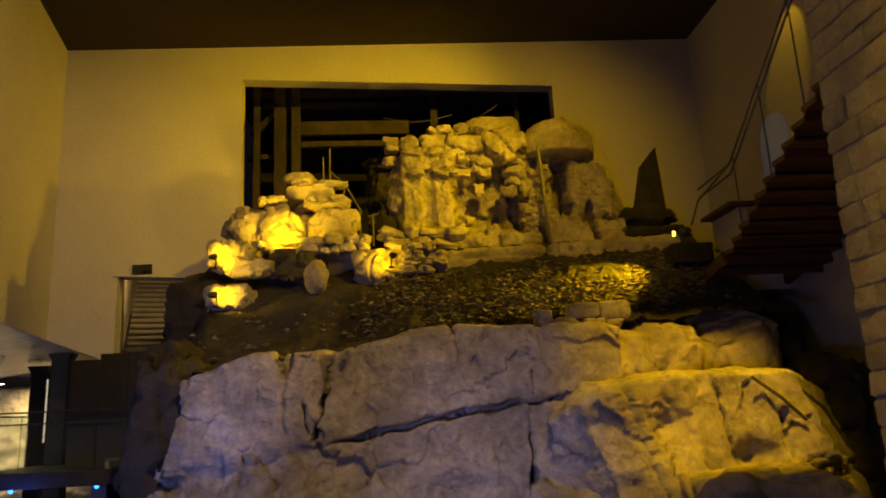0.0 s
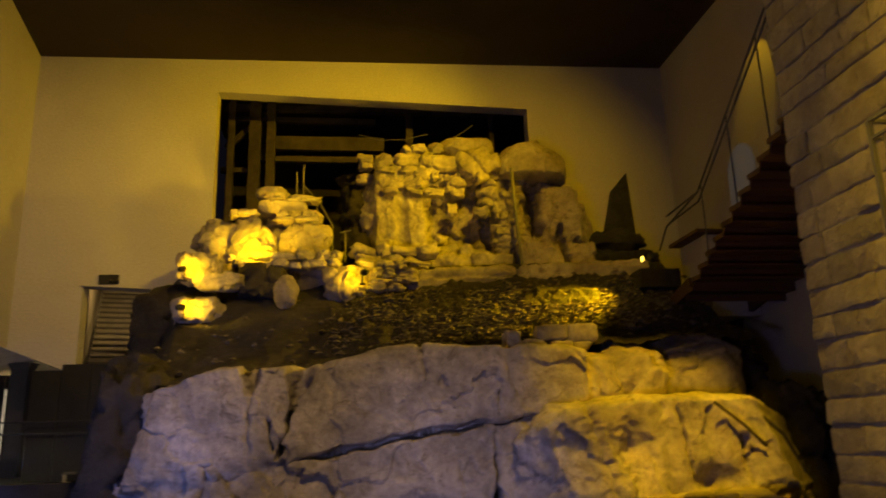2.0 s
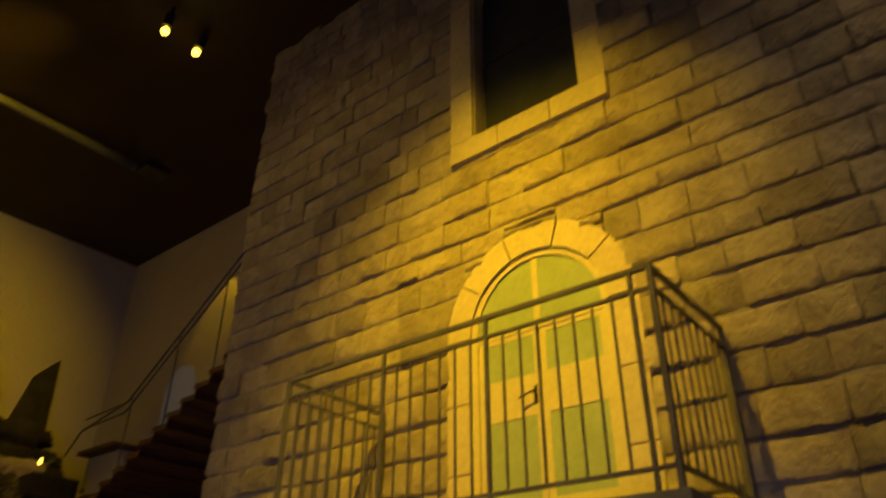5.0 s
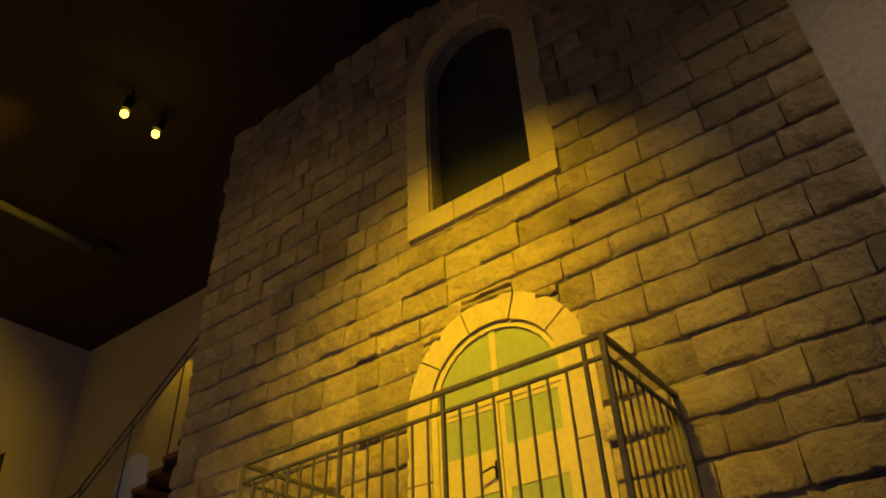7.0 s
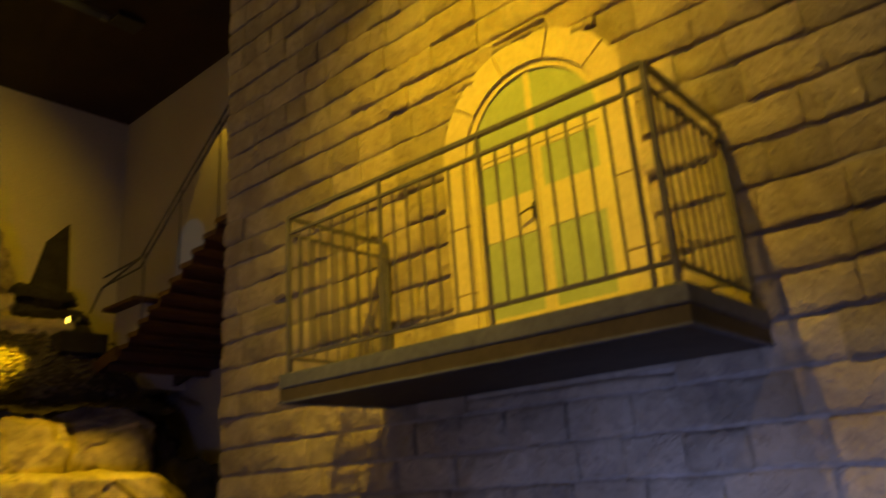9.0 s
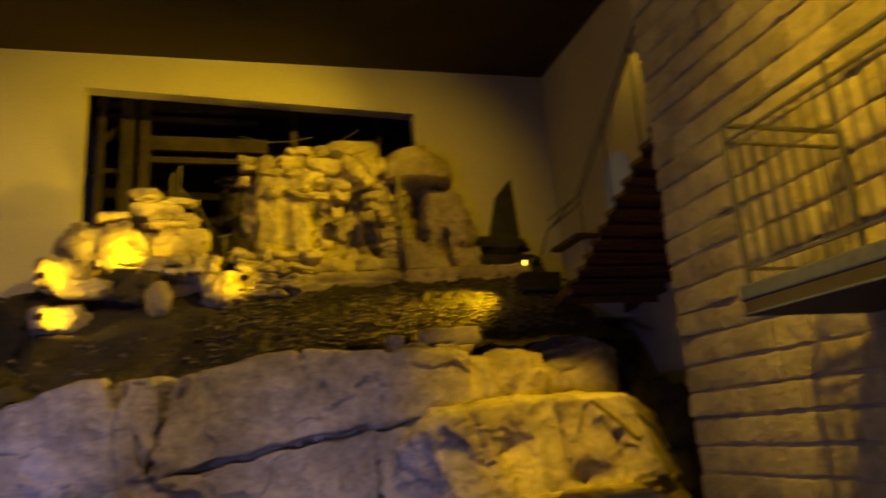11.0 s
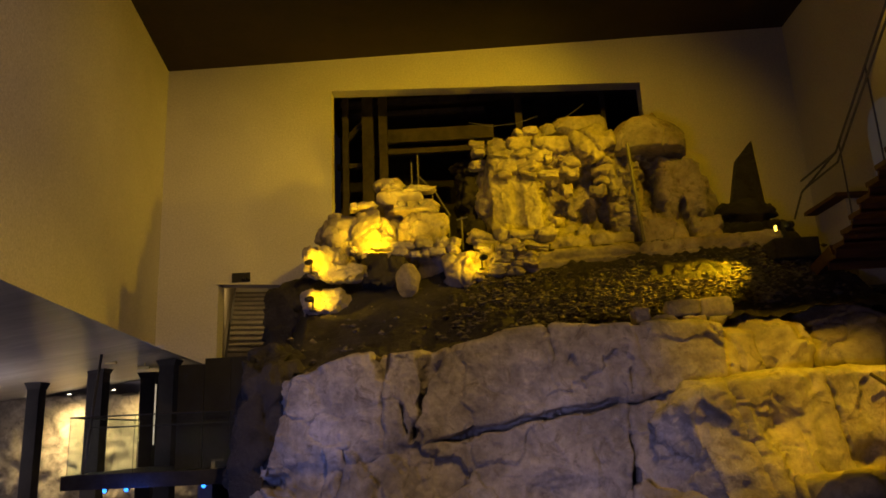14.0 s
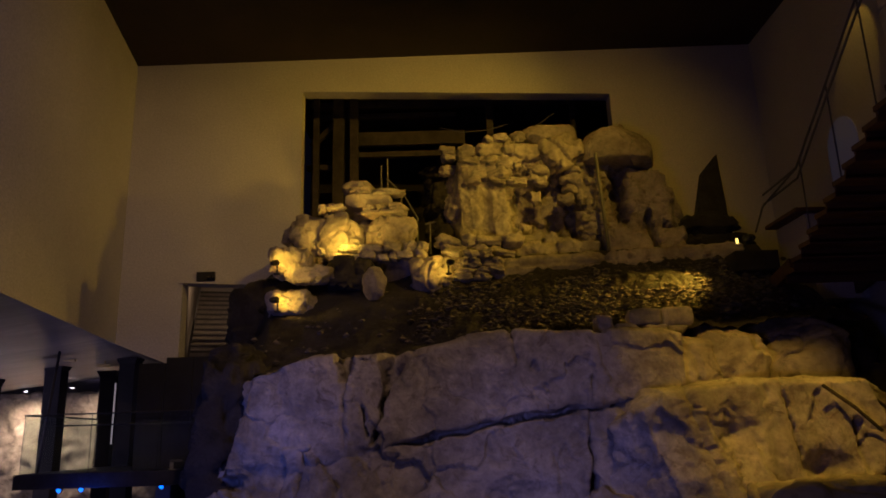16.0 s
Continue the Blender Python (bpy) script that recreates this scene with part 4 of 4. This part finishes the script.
part("handle", bmx, BLACK, leaf, "dark lever handle")

# balcony
BX, BY0, BY1, BZ = 2.74, 1.18, 3.76, 2.335
balcony = empty("balcony", (3.2, 2.5, BZ), label="concrete balcony slab with a grey iron railing on the stone facade", category="balcony")
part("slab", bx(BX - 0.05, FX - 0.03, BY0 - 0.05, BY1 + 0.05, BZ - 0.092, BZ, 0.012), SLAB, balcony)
part("fascia", bx(BX - 0.042, FX - 0.03, BY0 - 0.042, BY1 + 0.042, BZ - 0.168, BZ - 0.094), FASCIA, balcony, "brown fascia board")
part("soffit_board", bx(BX - 0.02, FX - 0.03, BY0 - 0.02, BY1 + 0.02, BZ - 0.178, BZ - 0.170), FASCIA, balcony, "brown board under the slab")
bmx = bx(BX - 0.052, BX - 0.024, BY0 - 0.052, BY1 + 0.052, BZ - 0.184, BZ - 0.170, 0.003)
bx(BX - 0.022, FX - 0.03, BY0 - 0.052, BY0 - 0.024, BZ - 0.184, BZ - 0.170, 0.003, bm=bmx)
bx(BX - 0.022, FX - 0.03, BY1 + 0.024, BY1 + 0.052, BZ - 0.184, BZ - 0.170, 0.003, bm=bmx)
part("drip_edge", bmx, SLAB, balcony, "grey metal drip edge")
RT = BZ + 1.045


def run(points, bars, posts):
    (xa, ya), (xb, yb) = points
    for zz_, r in ((RT, 0.015), (RT - 0.115, 0.011), (BZ + 0.10, 0.012)):
        part("rail", strut((xa, ya, zz_), (xb, yb, zz_), 2 * r, 1.5 * r), RAILING, balcony)
    for i in range(1, bars):
        f = i / bars
        x, y = xa + (xb - xa) * f, ya + (yb - ya) * f
        tall = i in posts
        part("post" if tall else "baluster", strut((x, y, BZ if tall else BZ + 0.10), (x, y, RT if tall else RT - 0.115), 0.020 if tall else 0.011, 0.020 if tall else 0.011), RAILING, balcony)


run(((BX, BY1), (BX, BY0)), 24, (8, 15, 23))
run(((BX, BY0), (FX - 0.05, BY0)), 9, ())
run(((BX, BY1), (FX - 0.05, BY1)), 9, ())
for x, y in ((BX, BY0), (BX, BY1), (FX - 0.06, BY0), (FX - 0.06, BY1)):
    part("post", strut((x, y, BZ), (x, y, RT), 0.028, 0.028), RAILING, balcony)

# ---- wooden stairs by the right wall ----
stairs_r = empty("wooden_staircase", (6.0, 9.0, 3.6), label="wide red-brown wooden stair flight climbing beside the wall", category="stairs")
SX, N, RISE, RUN = 5.1, 15, 0.148, 0.289
for i in range(-3, N):
    y, zt = 10.47 - i * RUN, 4.113 + (i + 1) * RISE
    board = part("tread", bx(SX, 6.89, y - RUN - 0.05, y, zt - 0.075, zt, 0.008), STAIRWOOD, stairs_r)
    part("riser", bx(SX + 0.02, 6.88, y - 0.05, y - 0.012, zt - RISE - 0.045, zt - 0.077), STAIRWOOD, board)
part("stringer", strut((SX + 0.1, 12.9, 3.50), (SX + 0.1, 11.2, 3.90), 0.10, 0.22), STAIRWOOD, stairs_r)
part("stringer", strut((6.70, 12.9, 3.50), (6.70, 11.2, 3.90), 0.10, 0.22), STAIRWOOD, stairs_r)
part("foot_beam", bx(SX + 0.02, 6.89, 12.75, 12.95, 3.3, 3.62, 0.01), STAIRWOOD, stairs_r)
for dx, dz in ((0.02, 0.0), (0.02, -0.16)):
    part("handrail", rod([(SX + dx, 8.39, 6.82 + dz), (SX + dx, 10.51, 5.26 + dz), (SX + dx, 11.69, 5.22 + dz)], 0.018), RAILING, stairs_r)
    part("handrail", rod([(SX + dx, 8.39, 6.82 + dz), (SX + dx, 6.3, 8.36 + dz)], 0.018), RAILING, stairs_r)
part("brace_rail", rod([(SX + 0.02, 10.51, 5.26), (SX - 0.1, 11.5, 4.96), (SX + 0.1, 12.3, 4.75)], 0.018), RAILING, stairs_r)
for y in (10.4, 9.4, 8.4):
    part("baluster", rod([(SX + 0.03, y, 4.12 + (10.47 - y) * 0.512), (SX + 0.03, y, 5.26 + (10.51 - y) * 0.736)], 0.012), RAILING, stairs_r)
landing_slab = part("landing", bx(5.8, 6.89, 12.0, 13.2, 5.02, 5.09, 0.01), STAIRWOOD)
tagged(landing_slab, "dark wooden landing board beside the stair foot", "landing", kind="structure")
nook = part("wall_nook", bx(6.0, 6.89, 12.1, 13.1, 3.5, 5.0), PLASTER)
tagged(nook, "plastered block under the landing", "wall", kind="structure")
arch_window = empty("window_2", (6.9, 12.1, 5.6), label="small arched window with bluish light", category="window", kind="structure")
WIN_BLUE = glow("bluish_window_light", (0.10, 0.22, 0.40), 0.05)
part("pane", prism(arch_poly(11.65, 12.6, 5.5, 6.3), "x", 6.885, 6.895), WIN_BLUE, arch_window)

# ---- low gallery at the left: platform, glass rail, columns, stone stairs ----
platform = part("platform", bx(-7.95, -4.2, 13.55, 17.5, 0.76, 1.02, 0.01), STEEL)
tagged(platform, "raised dark platform with a glass balustrade", "platform", kind="structure")
balustrade = empty("glass_balustrade", (-6.3, 13.6, 1.02), label="glass balustrade with a thin steel handrail on the platform", category="railing")
for i in range(3):
    a = -7.87 + i * 1.2
    p = part("glass_panel", bx(a, a + 1.19, 13.60, 13.615, 1.02, 2.03), GLASS, balustrade)
    p.visible_shadow = False
p = part("glass_panel", bx(-7.885, -7.872, 13.62, 16.5, 1.02, 2.03), GLASS, balustrade)
p.visible_shadow = False
part("handrail", rod([(-7.88, 13.607, 2.04), (-4.25, 13.607, 2.04)], 0.014), STEEL, balustrade)
part("handrail", rod([(-7.88, 13.607, 2.04), (-7.88, 16.5, 2.04)], 0.014), STEEL, balustrade)
part("lower_rail", rod([(-7.6, 13.7, 1.84), (-4.25, 13.7, 1.84)], 0.014), STEEL, balustrade)
pole = part("leaning_pole", rod([(-7.62, 13.7, 1.02), (-7.45, 13.75, 3.2)], 0.025), STEEL)
tagged(pole, "thin dark pole standing on the platform", "pole")


def column(x, y, top, w):
    ob = empty("steel_column", (x, y, 0), label="dark steel column with a widened head under the soffit", category="column", group="columns of the gallery")
    part("shaft", bx(x - w / 2, x + w / 2, y - w / 2, y + w / 2, 0, top - 0.12, 0.01), COLUMN, ob)
    bmx = bmesh.new()
    bmesh.ops.create_cone(bmx, cap_ends=True, segments=4, radius1=w * 0.72, radius2=w * 0.95, depth=0.14, matrix=Matrix.Translation((x, y, top - 0.07)) @ pose(0, 0, 0, 0, 0, 45))
    part("head", bmx, COLUMN, ob)


column(-9.06, 16.9, 3.30, 0.36)
column(-8.32, 18.0, 3.22, 0.36)
column(-7.54, 17.2, 3.42, 0.36)
column(-9.38, 15.0, 2.84, 0.26)
wall_lit = rock("wall_rough", -13.5, -7.6, 20.0, 20.6, 0.0, 2.9, 91, None, res=0.085, power=14, rough=0.13, mat=ROCK)
tagged(wall_lit, "rough bedrock wall at the back of the gallery, lit warm", "wall", kind="structure")

# Added panels: no partition stands here, their black stands for unlit lower steps.
partition = empty("stair_shade_panels", (-5.2, 13.8, 1.02), label="black panels added before the lower steps in place of their shade", category="partition")
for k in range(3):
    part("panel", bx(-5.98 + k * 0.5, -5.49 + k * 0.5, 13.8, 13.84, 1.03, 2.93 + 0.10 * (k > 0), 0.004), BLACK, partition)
# Darker than the risers: the nosings' shadow lines are put into this colour.
TREAD_SHADE = material("nosing_shade_tread", (0.06, 0.055, 0.05), (0.10, 0.09, 0.08), 0.6, 20, 3, 0.1)
stairs_l = empty("stone_staircase", (-4.9, 14.0, 0.88), label="long straight stone stair climbing through a doorway, lit above", category="stairs")
stairs_l.location = (-5.0, 15.0, 1.02)
stairs_l.rotation_euler = (0, 0, radians(14.8))
SWING = Matrix.Translation((-5.0, 15.0, 0)) @ pose(0, 0, 0, 0, 0, 14.8) @ Matrix.Translation((5.0, -15.0, 0))
for i in range(27):
    y, zt = 13.9 + i * 0.27, 1.02 + (i + 1) * 0.172
    part("riser", bx(-5.6, -4.42, y, y + 0.30, zt - 0.172, zt - 0.045), STEP, stairs_l)
    part("tread", bx(-5.6, -4.42, y - 0.04, y + 0.30, zt - 0.043, zt, 0.006), TREAD_SHADE, stairs_l)
for x in (-5.52, -4.5):
    part("handrail", rod([(x, 14.0, 2.05), (x, 21.0, 6.5)], 0.022), RAILING, stairs_l)
bm = bx(-5.95, -5.68, 15.42, 22, 0, 8.5)
bx(-4.32, -4.1, 15.05, 22, 0, 8.5, bm=bm)
bx(-5.68, -4.32, 21.9, 22.2, 0, 8.5, bm=bm)
bx(-5.95, -4.0, 15.35, 22.2, 8.5, 8.7, bm=bm)
bmesh.ops.transform(bm, matrix=SWING, verts=bm.verts)
wall_stair = part("wall_stairwell", bm, PLASTER)
tagged(wall_stair, "plastered walls of the stairwell", "wall", kind="structure")

# ---- timber frame in the opening ----
frame_t = empty("timber_frame", (-1.0, 16.5, 4.4), label="weathered timber scaffold frame behind the opening", category="scaffold")
for x, w in ((-3.15, 0.14), (-2.62, 0.26), (-2.25, 0.2), (1.0, 0.16), (3.0, 0.12)):
    part("post", bx(x - w / 2, x + w / 2, 16.2, 16.2 + w, 3.0, 9.9, 0.01), TIMBER, frame_t)
for x0, x1, zc, h in ((-3.4, 3.9, 9.35, 0.16), (-3.4, 0.2, 9.05, 0.12), (-2.3, 0.4, 8.45, 0.34), (-2.6, 0.3, 8.05, 0.14), (-3.4, -2.5, 7.75, 0.12)):
    part("beam", bx(x0, x1, 16.45, 16.6, zc - h / 2, zc + h / 2, 0.01), TIMBER, frame_t)
part("brace", strut((-3.3, 16.5, 8.3), (-2.4, 16.5, 9.2), 0.12, 0.12), TIMBER, frame_t)

# ---- small fittings ----
def flood_lamp(x, y, z, tx, ty, tz, r=0.055, label="small black spotlight standing among the stones"):
    ob = empty("spotlight", (x, y, z), label=label, category="lamp", group="rock spotlights")
    m = look((x, y, z), (tx, ty, tz))
    bmx = bmesh.new()
    bmesh.ops.create_cone(bmx, cap_ends=True, segments=20, radius1=r * 1.05, radius2=r * 0.8, depth=0.12, matrix=m @ Matrix.Translation((0, 0, 0.09)))
    bmesh.ops.create_uvsphere(bmx, u_segments=14, v_segments=8, radius=r * 0.8, matrix=m @ Matrix.Translation((0, 0, 0.15)))
    part("housing", bmx, BLACK, ob, smooth=True)
    part("stem", rod([(x, y, z - 0.02), (x, y, z - 0.2)], 0.014), BLACK, ob)
    part("foot", bx(x - 0.05, x + 0.05, y - 0.05, y + 0.05, z - 0.21, z - 0.19, 0.004), BLACK, ob)


flood_lamp(-3.12, 12.18, 4.40, -2.9, 12.9, 4.6)
flood_lamp(-3.05, 11.98, 3.72, -2.7, 12.6, 3.85)
flood_lamp(-0.2, 12.3, 4.35, -0.5, 12.9, 4.45)
flood_lamp(5.0, 12.35, 4.62, 2.0, 11.9, 3.6, 0.085)
lens = part("lamp_lens", bx(4.86, 4.88, 12.32, 12.38, 4.56, 4.65), BULB)
tagged(lens, "glowing yellow lens of the ledge spotlight", "lamp")
tagged(part("lamp_plinth", bx(4.75, 5.5, 12.2, 12.7, 4.05, 4.4, 0.02), EARTH), "dark timber plinth under a spotlight", "plinth")

for x in (2.95, 3.46):
    ob = empty("ceiling_spotlight", (x, 7.63, 9.8), label="yellow glowing spotlight hung from the dark ceiling", category="lamp", group="ceiling spotlights")
    can = part("housing", rod([(x, 7.55, 9.72), (x, 7.62, 9.53)], 0.075, n=16), BLACK, ob)
    part("bracket", rod([(x, 7.55, 9.87), (x, 7.55, 9.70)], 0.02), BLACK, ob)
    bmx = bmesh.new()
    bmesh.ops.create_uvsphere(bmx, u_segments=14, v_segments=8, radius=0.06, matrix=Matrix.Translation((x, 7.63, 9.45)))
    b_ = part("bulb", bmx, BULB, can, "glowing yellow bulb", smooth=True)
    b_.visible_shadow = False

duct = empty("ceiling_pipe", (2.6, 11.3, 9.65), label="grey round pipe slung below the ceiling boards", category="pipe")
part("pipe", rod([(-0.6, 11.35, 9.76), (4.55, 11.22, 9.74)], 0.075, n=16), SLAB, duct, smooth=True)
part("end_cap", rod([(4.5, 11.22, 9.74), (4.62, 11.22, 9.74)], 0.085, n=16), RAILING, duct)
part("box", bx(4.7, 5.2, 11.0, 11.4, 9.76, 9.86, 0.02), BLACK, duct)
for x in (0.6, 2.6, 4.2):
    part("hanger", rod([(x, 11.3, 9.65), (x, 11.3, 9.87)], 0.012), STEEL, duct)

sign = empty("wall_sign", (-5.15, 14.95, 4.8), label="small dark sign box above the stair doorway", category="sign")
part("box", bx(-5.38, -5.0, 14.93, 14.995, 4.72, 4.92, 0.01), BLACK, sign)
for k in (0, 1):
    part("spot_head", rod([(-5.12 + k * 0.1, 14.9, 4.75), (-5.12 + k * 0.1, 14.94, 4.80)], 0.04), BLACK, sign)
frame_d = part("door_trim", prism([(-5.74, 4.70), (-5.74, 4.76), (-4.28, 4.68), (-4.28, 4.62)], "y", 14.96, 14.998), PLASTER)
tagged(frame_d, "thin pale trim over the stair doorway", "trim", kind="structure")

fence = empty("mound_fence", (-1.2, 13.9, 5.6), label="thin bent metal fence behind the boulder mound", category="fence")
part("rail", rod([(-1.35, 13.9, 6.5), (-1.0, 13.8, 6.1), (-0.72, 13.7, 5.55)], 0.018), RAILING, fence)
for x, z0, z1 in ((-1.45, 6.1, 6.75), (-1.32, 6.0, 6.9), (-1.05, 5.6, 6.15), (-0.75, 5.0, 5.6), (-0.5, 4.9, 5.55)):
    part("post", rod([(x, 13.85, z0), (x, 13.85, z1)], 0.016), RAILING, fence)
part("rail", rod([(-0.6, 13.85, 5.5), (-0.38, 13.85, 5.55)], 0.016), RAILING, fence)
cable = part("slack_cable", rod([(-0.2, 15.9, 8.45), (0.3, 15.9, 8.32), (0.9, 15.9, 8.36), (1.4, 15.9, 8.5)], 0.012), RAILING)
tagged(cable, "thin slack cable hanging in the opening", "cable")
wire = part("bracing_wire", rod([(1.95, 15.7, 8.3), (2.45, 15.7, 8.65)], 0.014), RAILING)
tagged(wire, "thin pale bracing wire in the opening", "wire")

for x, y in ((-7.25, 13.8), (-6.9, 13.9), (-5.5, 14.0)):
    ob = empty("blue_lamp", (x, y, 0.72), label="small blue lamp under the platform edge", category="lamp", group="blue platform lamps")
    can = part("housing", rod([(x, y + 0.06, 0.74), (x, y, 0.72)], 0.05, n=12), BLACK, ob)
    part("lens", rod([(x, y, 0.72), (x, y - 0.01, 0.716)], 0.04, n=12), BULB_BLUE, can, "glowing blue lens")
for x, y, z in ((-8.34, 16.0, 3.30), (-8.04, 17.0, 3.26)):
    ob = empty("security_camera", (x, y, z), label="small white camera under the gallery soffit", category="camera", group="gallery cameras")
    part("body", rod([(x - 0.16, y, z), (x + 0.12, y - 0.03, z - 0.02)], 0.035, n=10), DOORPAINT, ob)
    part("mount", rod([(x, y, z), (x, y, z + 0.12)], 0.015), DOORPAINT, ob)
for k, x in enumerate((-12.3, -11.2, -10.0, -9.2)):
    ob = empty("downlight", (x, 19.6, 2.93), label="small recessed downlight at the end of the gallery soffit", category="lamp", group="gallery downlights")
    part("lens", rod([(x, 19.6, 2.86 + 0.06 * k), (x, 19.6, 2.85 + 0.06 * k)], 0.05, n=12), BULB_WHITE, ob)
strip = part("light_strip", bx(-7.765, -7.74, 16.98, 17.0, 1.5, 2.85), glow("dim_strip", (1.0, 0.8, 0.5), 0.5))
tagged(strip, "narrow glowing light strip beside a column", "lamp")
